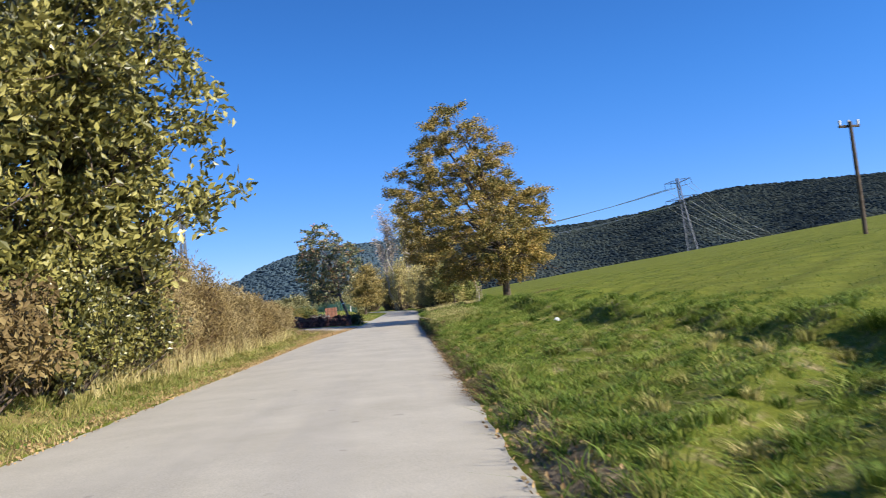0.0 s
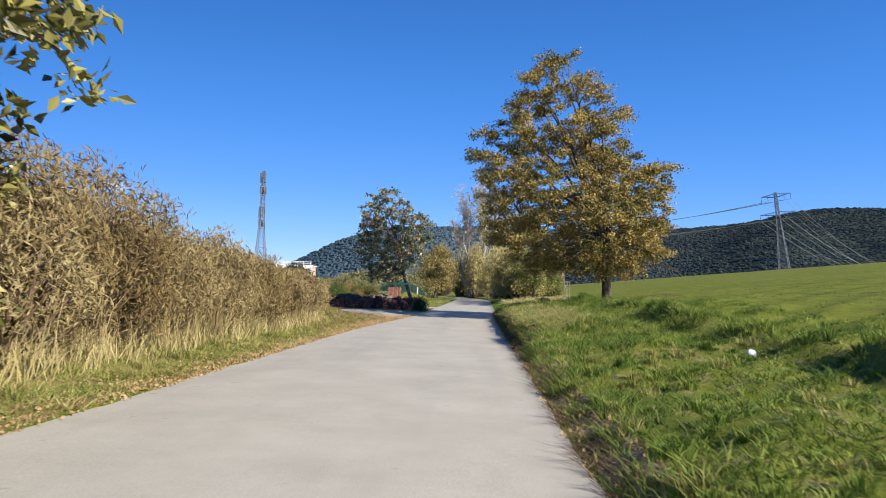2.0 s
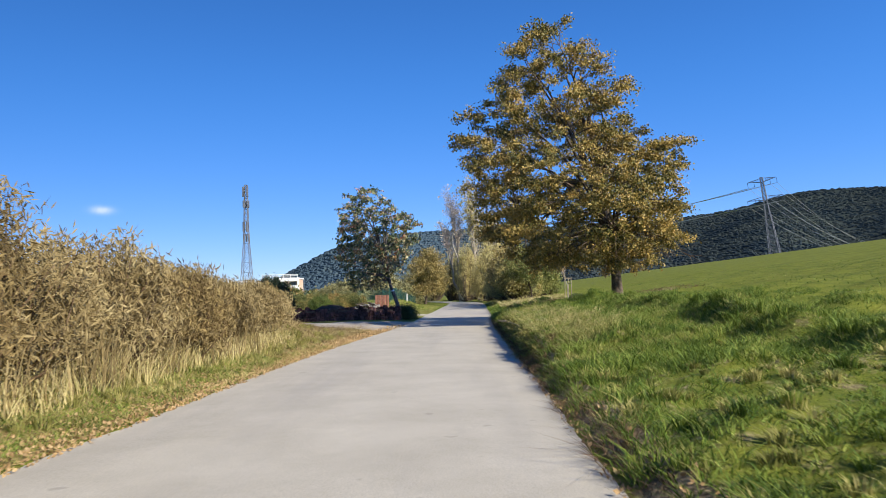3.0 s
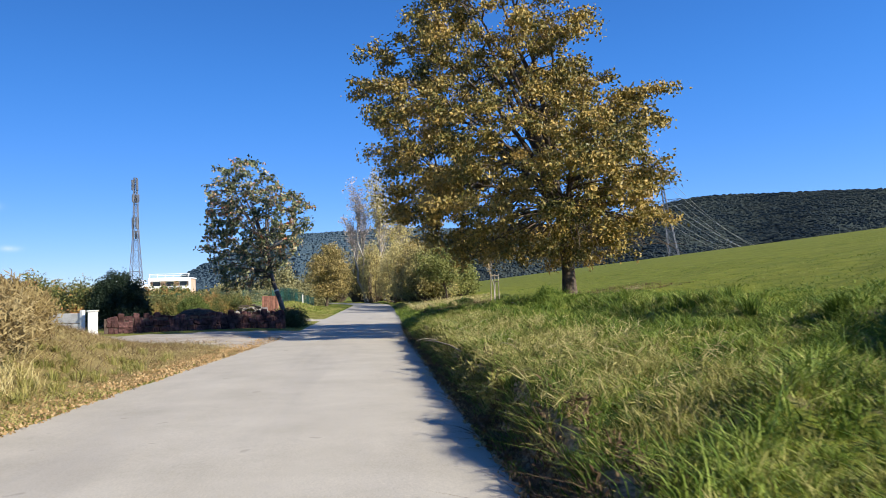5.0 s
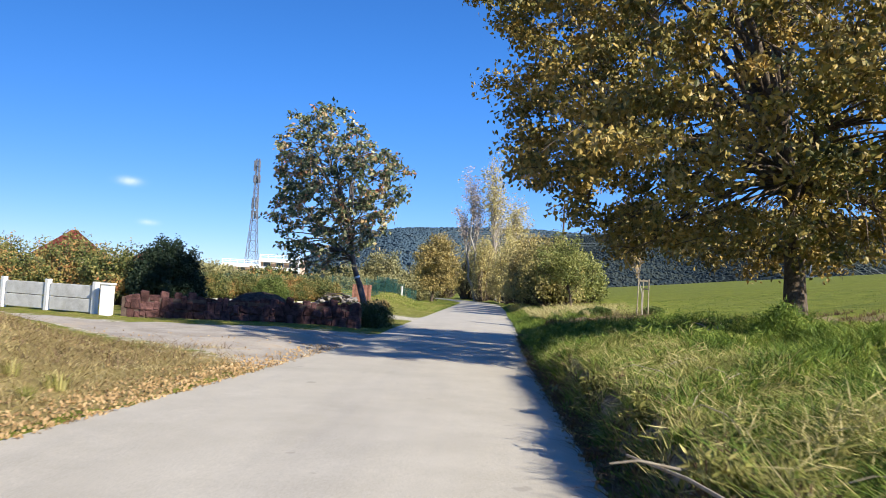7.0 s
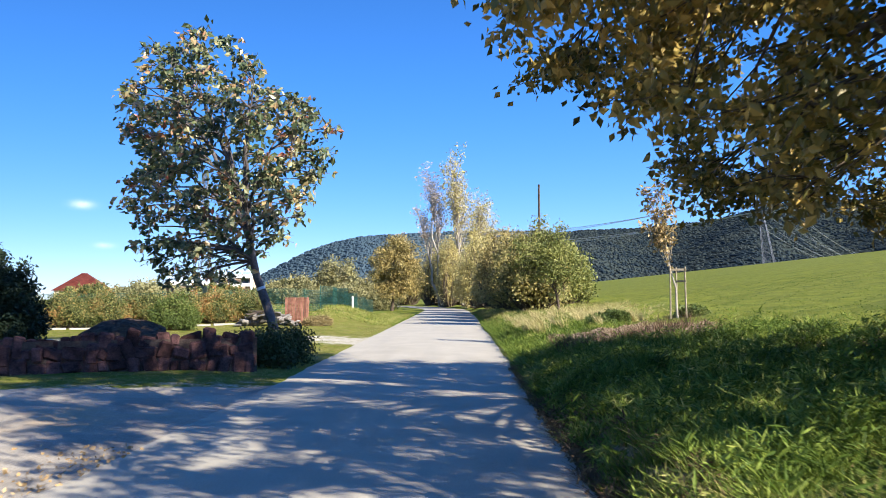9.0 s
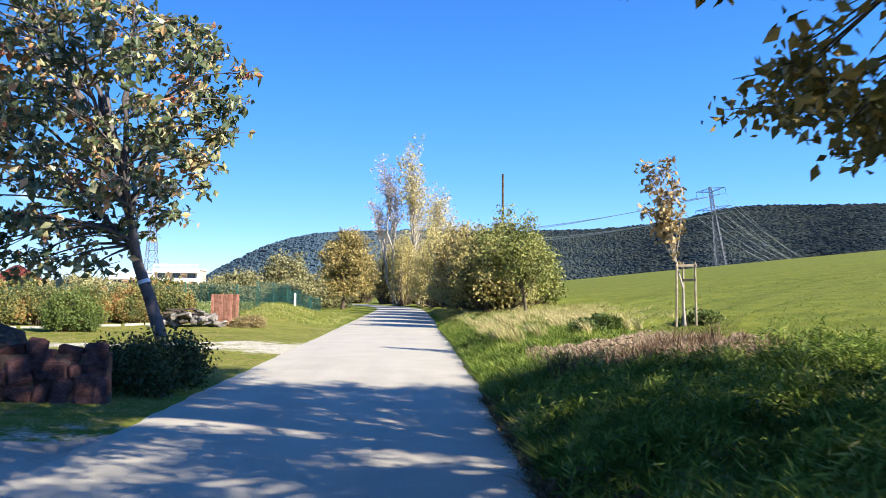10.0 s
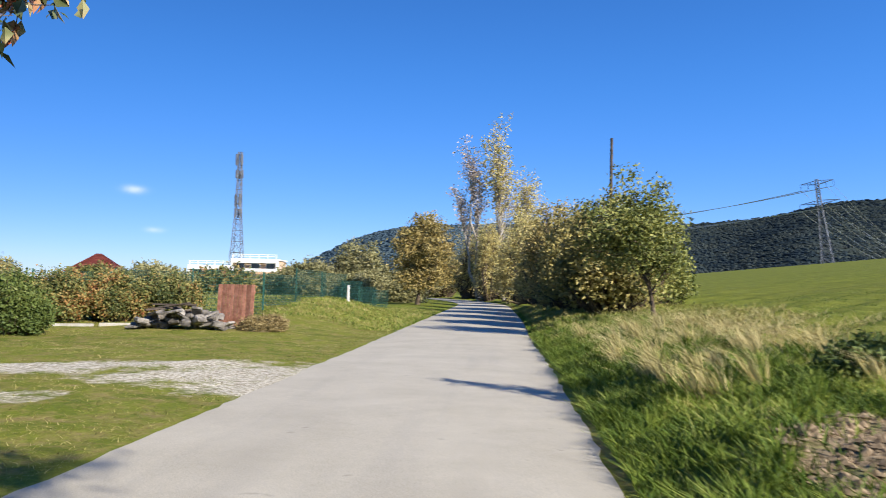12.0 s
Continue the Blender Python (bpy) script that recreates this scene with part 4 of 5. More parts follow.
for a, b in zip(corners, corners[1:] + corners[:1]):
    for z in (1.46, 1.12) if a is corners[2] else (1.46,):
        mid, d = (a + b) / 2, (b - a)
        part("crossbar", box(d.length + 0.07, 0.025, 0.06, mid + Vector((0, 0, z)), 0.005, turn=Matrix.Rotation(math.atan2(d.y, d.x), 4, "Z")), STAKE, guard)

# ---------------------------------------------------------------- poles, mast, pylon
def utility_pole(label, x, y, h, lean, arm):
    t = thing("utility_pole", label, "pole", Matrix.Translation((x, y, g(x, y))))
    part("shaft", tubes("shaft", [([(0, 0, -0.5), (lean * 0.5, 0, h * 0.5), (lean, 0, h)], [0.1, 0.09, 0.07])], POLE, 10), POLE, t)
    if arm:
        part("crossarm", box(0.9, 0.09, 0.1, (lean * 0.97, 0.1, h - 0.18), 0.01), POLE, t)
        for dx in (-0.4, 0, 0.4):
            part("insulator", tubes("insulator", [([(lean + dx, 0.1, h - 0.13), (lean + dx, 0.1, h + 0.05), (lean + dx, 0.1, h + 0.1)], [0.04, 0.055, 0.02])], CONCRETE, 8), CONCRETE, t)
    return t


utility_pole("dark wooden pole with a crossarm in the meadow", 19.4, 31.6, 4.8, -0.15, True)
utility_pole("bare dark wooden pole standing behind the bushes", 6.05, 100.8, 8.9, 0.0, False)


def lattice(h, w0, w1, bays, r0, waist=None):
    """Four legs with crossed braces; the width goes from w0 to w1, through waist (height share, width)."""
    def half(s):
        if waist:
            return np.interp(s, [0, waist[0], 1], [w0, waist[1], w1]) / 2
        return (w0 + (w1 - w0) * s) / 2
    legs, braces = [], []
    zs = [1 - (1 - i / bays) ** 1.25 for i in range(bays + 1)]
    cs = [(-1, -1), (1, -1), (1, 1), (-1, 1)]
    for a, b in cs:
        legs.append(([(a * half(s), b * half(s), h * s) for s in zs], [r0] * len(zs)))
    for s, t in zip(zs, zs[1:]):
        for (a, b), (c, d) in zip(cs, cs[1:] + cs[:1]):
            p, q = half(s), half(t)
            braces.append(([(a * p, b * p, h * s), (c * q, d * q, h * t)], [r0 * 0.6] * 2))
            braces.append(([(c * p, d * p, h * s), (a * q, b * q, h * t)], [r0 * 0.6] * 2))
            braces.append(([(a * q, b * q, h * t), (c * q, d * q, h * t)], [r0 * 0.6] * 2))
    return legs, braces


def pylon(x, y, turn, h, arms):
    t = thing("lattice_pylon", "grey steel lattice pylon carrying power lines", "pylon", pose(x, y, g(x, y) - 1, 0, -7, turn))
    legs, braces = lattice(h, 8.5, 2.2, 12, 0.26, (0.62, 3.2))
    for l in legs:
        part("leg", tubes("leg", [l], STEEL, 4), STEEL, t)
    part("bracing", tubes("bracing", braces, STEEL, 4), STEEL, t)
    ends = []
    for z, w in arms:
        for s in (-1, 1):
            tip = (s * w, 0, z + 0.8)
            ps = [([(s * 1.2, d, z - 1.0), tip], [0.22, 0.2]) for d in (-1.1, 1.1)] + [([(s * 1.2, 0, z + 2.2), tip], [0.22, 0.2])]
            for k in range(1, 6):
                u = k / 6
                x0, top_z = s * (1.2 + (w - 1.2) * u), z + 2.2 - 1.4 * u
                ps.append(([(x0, 0, top_z), (x0, 1.1 * (1 - u), z - 1.0 + 1.8 * u)], [0.1, 0.1]))
                ps.append(([(x0, 0, top_z), (x0 + s * (w - 1.2) / 6, -1.1 * (1 - u), z - 1.0 + 1.8 * u)], [0.1, 0.1]))
            part("crossarm", tubes("crossarm", ps, STEEL, 4), STEEL, t)
            for v in (1.0, 0.55):
                part("insulator_string", tubes("insulator_string", [([(s * w * v, 0, z + 0.4), (s * w * v, 0, z - 4.2)], [0.17, 0.15])], GLASS_DARK, 5), GLASS_DARK, t)
                ends.append(t.matrix_world @ Vector((s * w * v, 0, z - 4.2)))
    return ends


PH = 69
tips = pylon(262, 690, -32, PH, [(PH - 19, 14.5), (PH - 3, 12)])


def wire(a, b, sag):
    u = np.linspace(0, 1, 24)[:, None]
    p = np.array(a) * (1 - u) + np.array(b) * u
    p[:, 2] -= sag * 4 * (u * (1 - u))[:, 0]
    ob = new("power_line", tubes("power_line", [(p, [0.14] * 24)], WIRE, 4))
    tagged(ob, "thin sagging power line above the meadow", "power line", group="power lines")


for i, tip in enumerate(tips):
    off = (i // 4) * 6 + (i % 4) * 2
    wire(tip, (-60 + 7 * (i % 4), 1000, 66 + off * 1.1), 13)
    wire(tip, (560 + 8 * (i % 4), 1090, 34 + off * 0.9), 12)

mast = thing("lattice_mast", "tall slender steel lattice mast behind the houses", "mast", Matrix.Translation((-92, 333, g(-92, 333))))
legs, braces = lattice(49, 5.2, 1.1, 14, 0.12, (0.55, 1.9))
for l in legs:
    part("leg", tubes("leg", [l], STEEL, 4), STEEL, mast)
part("bracing", tubes("bracing", braces, STEEL, 4), STEEL, mast)
for z, size in ((46.2, 4.2), (41.0, 3.0), (31.5, 4.4), (27.0, 3.2)):
    for k in range(3):
        a = 2.1 * k + 0.3 * z
        part("antenna", box(0.75, 0.5, size, (1.15 * math.cos(a), 1.15 * math.sin(a), z), 0.1), STEEL, mast)

# ---------------------------------------------------------------- houses
def cottage(x, y, turn, w, d, eave, ridge):
    t = thing("cottage", "small house with a steep red tiled roof", "house", pose(x, y, g(x, y), 0, 0, turn))
    part("wall", box(w, d, eave + 0.4, (0, 0, eave / 2 - 0.2)), RENDER_CREAM, t)
    hw, hd, rl2 = w / 2 + 0.5, d / 2 + 0.5, max(0.3, (w - d) / 2)
    low = [(-hw, -hd, eave), (hw, -hd, eave), (hw, hd, eave), (-hw, hd, eave)]
    top = [(-rl2, 0, ridge), (rl2, 0, ridge)]
    for k, face in enumerate(((low[0], low[1], top[1], top[0]), (low[1], low[2], top[1]), (low[2], low[3], top[0], top[1]), (low[3], low[0], top[0]))):
        bm = bmesh.new()
        bm.faces.new([bm.verts.new(v) for v in face])
        bmesh.ops.solidify(bm, geom=list(bm.faces), thickness=0.16)
        part("roof_slope", bm, ROOF_RED, t)
    for dx in (-w * 0.28, 0, w * 0.28):
        win = part("window", box(1.0, 0.08, 1.2, (dx, -d / 2 - 0.03, eave * 0.55), 0.01), RENDER_WHITE, t)
        part("pane", box(0.84, 0.04, 1.04, (dx, -d / 2 - 0.065, eave * 0.55)), GLASS_DARK, win)
    return t


cottage(-54.6, 134, 20, 7.5, 7, 3.2, 6.7)
cottage(-79.5, 212, 15, 10, 9, 3.2, 7.0)

block = thing("apartment_building", "stepped flat-roofed house with white balcony parapets and peach walls", "house", pose(-57.4, 232, g(-57.4, 232), 0, 0, 4))
for x0, x1, top in ((-9.6, -0.2, 5.9), (-0.2, 9.6, 7.5)):
    w, mid = x1 - x0, (x0 + x1) / 2
    wing = part("wall", box(w, 9, top - 0.5, (mid, 0.6, (top - 0.5) / 2 - 0.2)), RENDER_PEACH, block)
    part("roof_slab", box(w + 0.5, 10.4, 0.3, (mid, 0.2, top - 0.5), 0.03), RENDER_WHITE, wing, "white flat roof slab")
    for z in (top - 0.95, top - 2.9):
        part("parapet", box(w + 0.2, 0.18, 0.75, (mid, -5.2 - 0.1 * (z < top - 2), z), 0.02), RENDER_WHITE, wing, "white balcony parapet")
    for z in (top + 0.15, top + 0.55):
        part("rail", box(w + 0.2, 0.1, 0.14, (mid, -4.9, z), 0.01), RENDER_WHITE, wing, "white roof terrace rail")
    for k in range(6):
        part("rail_post", box(0.14, 0.14, 0.95, (x0 + 0.15 + (w - 0.3) * k / 5, -4.9, top + 0.12), 0.01), RENDER_WHITE, wing)
    for k in range(3):
        x = x0 + w * (k + 0.5) / 3
        win = part("window", box(1.9, 0.12, 1.3, (x, -3.92, top - 1.95), 0.01), RENDER_WHITE, block)
        part("pane", box(1.7, 0.06, 1.1, (x, -4.0, top - 1.95)), GLASS_DARK, win)
for x in (-9.6, -0.2, 9.6):
    part("partition", box(0.35, 1.6, 7.3 if x > -1 else 5.7, (x, -4.5, 3.5 if x > -1 else 2.7), 0.03), RENDER_WHITE, block, "white upright partition")

# ---------------------------------------------------------------- yard: walls, fence, heap, rubble
def stone_mesh(r, sx, sy, sz):
    bm = bmesh.new()
    bmesh.ops.create_cube(bm, size=1, matrix=Matrix.Diagonal((sx, sy, sz, 1)))
    bmesh.ops.bevel(bm, geom=list(bm.edges), offset=min(sx, sy, sz) * 0.2, segments=1, affect="EDGES")
    for v in bm.verts:
        v.co += Vector(r.normal(0, 0.05, 3) * min(sx, sy, sz))
    me = bpy.data.meshes.new("stone")
    bm.to_mesh(me)
    bm.free()
    return me


r = np.random.default_rng(61)
WA, WB = Vector((-11.65, 58.95, 0)), Vector((-4.4, 61.4, 0))
wdir = (WB - WA).normalized()
wlen = (WB - WA).length
wturn = math.degrees(math.atan2(wdir.y, wdir.x))
wall = thing("stone_wall", "low reddish stone wall beside the yard, shade darkened into its stones", "wall", pose(WA.x, WA.y, g(WA.x, WA.y), 0, 0, wturn))
wall.location.z += 0.02
part("core", box(wlen, 0.26, 0.8, (wlen / 2, 0.03, 0.2)), MORTAR, wall)
sizes = [(0.3, 0.36), (0.24, 0.42), (0.2, 0.3), (0.42, 0.28), (0.26, 0.5), (0.17, 0.22), (0.34, 0.24)]
kinds = [stone_mesh(r, a, 0.2, b) for a, b in sizes]
for k in kinds:
    k.materials.append(STONE_RED_SHADED)
for row in range(3):
    s = r.uniform(0.05, 0.2)
    while s < wlen - 0.1:
        k = int(r.integers(0, 7))
        s += sizes[k][0] / 2
        ob = part("stone", kinds[k], STONE_RED_SHADED, wall)
        ob.location = (s, (-0.06 if row < 2 else 0.0) + r.normal(0, 0.018), (0.08, 0.35, 0.56)[row] + r.normal(0, 0.022))
        ob.rotation_euler = (r.normal(0, 0.05), r.normal(0, 0.14), r.normal(0, 0.06))
        s += sizes[k][0] / 2 + r.uniform(-0.03, 0.03)

FX, FY = -12.0, 58.65
gate = thing("gate_pillar", "square white rendered gate pillar with a cap", "pillar", Matrix.Translation((FX, FY, g(FX, FY))))
part("post", box(0.32, 0.32, 1.1, (0, 0, 0.4), 0.02), RENDER_WHITE, gate)
part("cap", box(0.4, 0.4, 0.07, (0, 0, 0.97), 0.02), CONCRETE, gate)
for i in range(5):
    x, y = FX - 1.5 - 2.05 * i, FY + 0.65 + 0.85 * i
    f = thing("concrete_fence", "pale concrete garden fence panel between posts", "fence", pose(x, y, g(x, y), 0, 0, -22.5), "concrete fence")
    for k in range(2):
        part("panel", box(2.0, 0.08, 0.42, (0, 0, 0.25 + 0.44 * k), 0.01), CONCRETE, f)
    part("post", box(0.16, 0.16, 1.15, (1.08, 0, 0.45), 0.01), RENDER_WHITE, f)

# heap of dark soil behind the wall
def heap(name, label, category, x, y, rx, ry_, h, mat, seed):
    r = np.random.default_rng(seed)
    bm = bmesh.new()
    bmesh.ops.create_icosphere(bm, subdivisions=4, radius=1)
    for v in bm.verts:
        n = noise.noise(v.co * 2.2 + Vector((seed, 0, 0))) * 0.18 + noise.noise(v.co * 6) * 0.06
        v.co = Vector((v.co.x * rx * (1 + n), v.co.y * ry_ * (1 + n), max(v.co.z, -0.1) ** 1.0 * h * (1 + n)))
    ob = part(name, bm, mat, None)
    ob.location = (x, y, g(x, y))
    tagged(ob, label, category)


heap("soil_mound", "dark heap of garden soil behind the wall", "soil heap", -9.7, 67.2, 1.4, 1.2, 0.85, SOIL_HEAP, 3)

# rubble and the slatted board
r = np.random.default_rng(63)
rubble = thing("rubble_pile", "loose pile of grey broken stone slabs on grass", "rubble", Matrix.Translation((-9.25, 83.0, g(-9.25, 83.0))))
kinds = [stone_mesh(r, 0.36, 0.3, 0.15), stone_mesh(r, 0.5, 0.3, 0.09), stone_mesh(r, 0.26, 0.22, 0.2), stone_mesh(r, 0.65, 0.35, 0.07)]
for k in kinds:
    k.materials.append(STONE_GREY)
for i in range(95):
    q = r.uniform(-1, 1)
    lvl = r.uniform(0, 1) * (1 - abs(q) ** 3) * 0.48
    ob = part("stone", kinds[int(r.integers(0, 4))], STONE_GREY, rubble)
    ob.location = (1.3 * q, r.normal(0, 0.3), 0.07 + lvl)
    ob.rotation_euler = (r.normal(0, 0.16), r.normal(0, 0.2), r.uniform(0, 6.3))
plank = box(1.3, 0.11, 0.05, (0, 0, 0), 0.01)
plank_mesh = bpy.data.meshes.new("plank")
plank.to_mesh(plank_mesh)
plank.free()
plank_mesh.materials.append(POLE)
for i in range(5):
    ob = part("plank", plank_mesh, POLE, rubble)
    ob.location = (r.uniform(-0.6, 0.6), r.normal(0, 0.25), 0.56 + 0.04 * i)
    ob.rotation_euler = (0, r.normal(0, 0.08), r.normal(0, 0.5))
board = thing("slatted_board", "upright red-brown slatted wooden panel by the rubble", "panel", pose(-8.1, 84.2, g(-8.1, 84.2), -4, 0, -8))
for k in range(9):
    part("slat", box(0.125, 0.03, 1.35, (-0.56 + 0.14 * k, -0.035, 0.65), 0.006), SLAT, board)
for z in (0.25, 1.1):
    part("rail", box(1.26, 0.05, 0.1, (0, 0.01, z), 0.006), SLAT, board)

# white kerb line before the hedge
for i in range(12):
    x, y = -10.3 - 1.15 * i, 83.9 - 0.55 * i
    k = part("kerb_stone", box(1.14, 0.1, 0.12, (0, 0, 0.02), 0.015), KERB, None)
    k.matrix_world = pose(x, y, g(x, y), 0, 0, 25.5)
    tagged(k, "pale concrete edging stone along the lawn", "kerb stone", "lawn edging")

# green wire fence panels
def fence_panel(x, y, turn, w=2.5, h=1.6):
    t = thing("wire_fence", "green coated wire mesh fence panel", "fence", pose(x, y, g(x, y), 0, 0, turn), "green wire fence")
    part("post", tubes("post", [([(-w / 2, 0, -0.3), (-w / 2, 0, h + 0.05)], [0.03, 0.03])], FENCE_GREEN, 8), FENCE_GREEN, t)
    rods = [([(-w / 2 + w * k / 40, 0, 0.05), (-w / 2 + w * k / 40, 0, h)], [0.007, 0.007]) for k in range(41)]
    rods += [([(-w / 2, 0, 0.08 + (h - 0.1) * k / 12), (w / 2, 0, 0.08 + (h - 0.1) * k / 12)], [0.007, 0.007]) for k in range(13)]
    part("mesh_panel", tubes("mesh_panel", rods, FENCE_GREEN, 3), FENCE_GREEN, t)


for i in range(9):
    fence_panel(-9.4 - 2.25 * i, 87.3 - 1.1 * i, 26)
for i in range(6):
    fence_panel(-8.3 + 0.2 * i, 90.5 + 4.0 * i, 84, 4.0, 1.25)
heap("white_sack", "white plastic bag lying in the meadow grass", "litter", 4.45, 23.2, 0.09, 0.07, 0.1, PLASTIC, 9)

# ---------------------------------------------------------------- grass, weeds, fallen leaves
def strip(n, y0, y1, d0, d1, side, r, bias=1.0, keep=None):
    """n places beside the lane: side 1 right, -1 left; d is the distance from its edge."""
    y = r.uniform(y0, y1, n)
    d = d0 + (d1 - d0) * r.uniform(0, 1, n) ** bias
    x = road_right(y) + d if side > 0 else road_left(y) - d
    k = np.ones(n, bool) if keep is None else keep(x, y, d, r)
    x, y, d = x[k], y[k], d[k]
    return np.stack([x, y, land(x, y) - 0.02], -1), d


def grassy(x, y, d, r):
    dry, soil, gravel = cover(x, y)
    return r.uniform(0, 1, len(x)) > np.clip(1.6 * np.maximum(soil * (soil > 0.4) * (d > 0.3), gravel) - 0.2, 0, 1)


def tufts(x, y, d, r):
    return wave(x, y, 3.1, 8) + 0.8 * wave(x, y, 7.3, 3) + r.normal(0, 0.25, len(x)) > 0.25


def straw(x, y, d, r):
    return np.exp(-((x - 4.8) / 2.6) ** 2 - ((y - 80) / 7.5) ** 2) + 0.25 * wave(x, y, 1.3, 4) > r.uniform(0.1, 0.9, len(x))


def grass(name, label, n, area, side, height, mat, seed, width, bias=1.0, lean=0.35, clump=0.5, keep=grassy):
    r = np.random.default_rng(seed)
    p, d = strip(n, *area, side, r, bias, keep)
    h = height * (1 + clump * wave(p[:, 0], p[:, 1], 2.1, seed) + 0.3 * clump * wave(p[:, 0], p[:, 1], 5.3, seed + 2))
    h = np.clip(h, 0.05, None)
    tagged(new(name, blades(name, p, h, mat, r, width, lean)), label, "grass", kind="stuff")


grass("verge_grass", "lush green verge grass beside the lane", 140000, (1, 52, 0.26, 7), 1, 0.085, GRASS, 301, 0.0068, 1.4, 0.7, 1.2)
grass("verge_grass", "long bleached grass tufts in the verge", 18000, (2, 50, 0.2, 5), 1, 0.12, GRASS_DULL, 312, 0.005, 1.5, 0.6, 0.9, keep=tufts)
grass("verge_grass", "tall ragged grass fringe overhanging the lane edge", 32000, (1, 56, 0.05, 0.9), 1, 0.16, GRASS, 316, 0.007, 1.0, 0.55, 0.9, keep=tufts)
grass("verge_grass", "straggling bleached blades hanging over the lane edge", 16000, (4, 60, 0.1, 0.6), 1, 0.13, GRASS_DULL, 322, 0.005, 1.0, 0.6, 0.9, keep=tufts)
grass("dead_stalks", "dead brown litter and roots along the lane edge", 16000, (10, 62, -0.05, 0.42), 1, 0.1, DEAD_STALK, 317, 0.006, 1.0, 1.1, 0.8)
grass("verge_grass", "short bleached verge grass below the big tree", 12000, (28, 47, 0.3, 5), 1, 0.12, GRASS_DULL, 318, 0.007, 1.2, 0.5, 0.9)
grass("verge_grass", "green verge grass showing through the bleached blades", 56000, (40, 63, 0.15, 6), 1, 0.15, GRASS, 321, 0.009, 1.2, 0.5, 1.0)
grass("verge_grass", "lush green verge grass beside the lane", 50000, (56, 86, 0.1, 3.8), 1, 0.2, GRASS, 303, 0.009, 1.5, 0.45, 0.6)
grass("meadow_grass", "short meadow grass on the slope", 60000, (2, 95, 2.5, 22), 1, 0.055, GRASS, 304, 0.012, 2.2)


def tangle(name, label, n, area, side, thick, size, slim, mat, seed, bias=1.1, keep=grassy):
    """A mat of short matted strands lying over one another."""
    r = np.random.default_rng(seed)
    p, d = strip(n, *area, side, r, bias, keep)
    deep = np.clip(thick * (0.75 + 0.8 * wave(p[:, 0], p[:, 1], 2.6, seed) + 0.4 * wave(p[:, 0], p[:, 1], 6.7, seed + 1)), 0.02, None)
    p[:, 2] += 0.02 + deep * r.uniform(0, 1, len(p)) ** 0.6
    tagged(new(name, leaves(name, p, size, mat, r, 0.05, slim)), label, "grass", kind="stuff")


grass("verge_grass", "ragged bleached grass on the bank below the big tree", 34000, (30, 49, 0.2, 2.1), 1, 0.15, GRASS_DULL, 302, 0.005, 1.1, 0.5, 0.9)
grass("verge_grass", "ragged green grass on the bank below the big tree", 60000, (25, 52, 0.15, 5.5), 1, 0.16, GRASS, 325, 0.007, 1.0, 0.5, 0.9)
tangle("dry_grass", "matted bleached stems on the bank below the big tree", 26000, (30, 49, 0.2, 2.0), 1, 0.2, 0.16, 0.06, GRASS_DULL, 331, 1.1, keep=tufts)
tangle("dry_grass", "loose straw lying over the bank", 13000, (31, 49, 0.2, 2.3), 1, 0.22, 0.2, 0.035, STRAW, 323, 1.1, keep=tufts)
tangle("verge_grass", "rank green weeds in the shade of the big tree", 50000, (48, 63, 0.1, 5.5), 1, 0.24, 0.13, 0.14, GRASS, 328)
tangle("dead_stalks", "brown leaf litter and dead stems along the bank foot", 22000, (29, 62, -0.04, 0.6), 1, 0.09, 0.075, 0.3, DEAD_STALK, 329)
grass("dry_grass", "tall straw coloured grass on the bank", 17000, (70, 93, 0.7, 7.5), 1, 0.27, STRAW, 305, 0.007, 0.9, 0.75, keep=straw)
grass("verge_grass", "green verge grass on the bank further on", 14000, (84, 114, 0.02, 6), 1, 0.16, GRASS, 306, 0.012, 1.3)
grass("dry_grass", "pale dry grass on the bank further on", 22000, (80, 116, 0.3, 7), 1, 0.2, GRASS_DULL, 337, 0.011, 1.1)
grass("verge_grass", "dull autumn grass between lane and thicket", 18000, (4, 38, 0.02, 2.4), -1, 0.13, GRASS_DULL, 307, 0.007, 1.0, 0.6)
grass("verge_grass", "short green grass between lane and thicket", 24000, (4, 34, 0.3, 2.4), -1, 0.1, GRASS, 319, 0.007, 1.0, 0.7)
grass("dry_reeds", "tall feathery dry stalks waving over the shrubs", 2000, (18, 27, 1.2, 4.2), -1, 1.5, LEAF_REED, 326, 0.009, 1.0, 0.2, 0.3)
grass("dry_reeds", "tall feathery dry stalks waving over the shrubs", 2600, (26, 36, 1.2, 4.0), -1, 1.1, LEAF_REED, 327, 0.008, 1.0, 0.3, 0.4)
grass("dry_grass", "tall pale dry grass before the shrubs", 9000, (14, 38, 1.1, 2.7), -1, 0.5, STRAW, 308, 0.007, 0.8, 0.3)
grass("dry_grass", "low bleached grass mound beside the track", 22000, (34, 50, 0.6, 6.5), -1, 0.13, LEAF_REED, 314, 0.007, 1.0, 0.9)
grass("dry_grass", "pale straw lying over the mound", 16000, (36, 50, 0.7, 6.5), -1, 0.09, STRAW, 338, 0.006, 1.0, 1.2, keep=tufts)
grass("dead_stalks", "brown withered weeds on the mound", 9000, (34, 50, 1.2, 7), -1, 0.22, DEAD_STALK, 324, 0.006, 1.0, 0.6, keep=tufts)
grass("verge_grass", "worn grass on the yard side of the lane", 44000, (57, 90, 0.1, 10), -1, 0.045, GRASS_DULL, 309, 0.007, 1.2, 0.9)
grass("verge_grass", "green grass on the low bank", 22000, (88, 120, 0.02, 9), -1, 0.12, GRASS, 310, 0.013, 1.2)
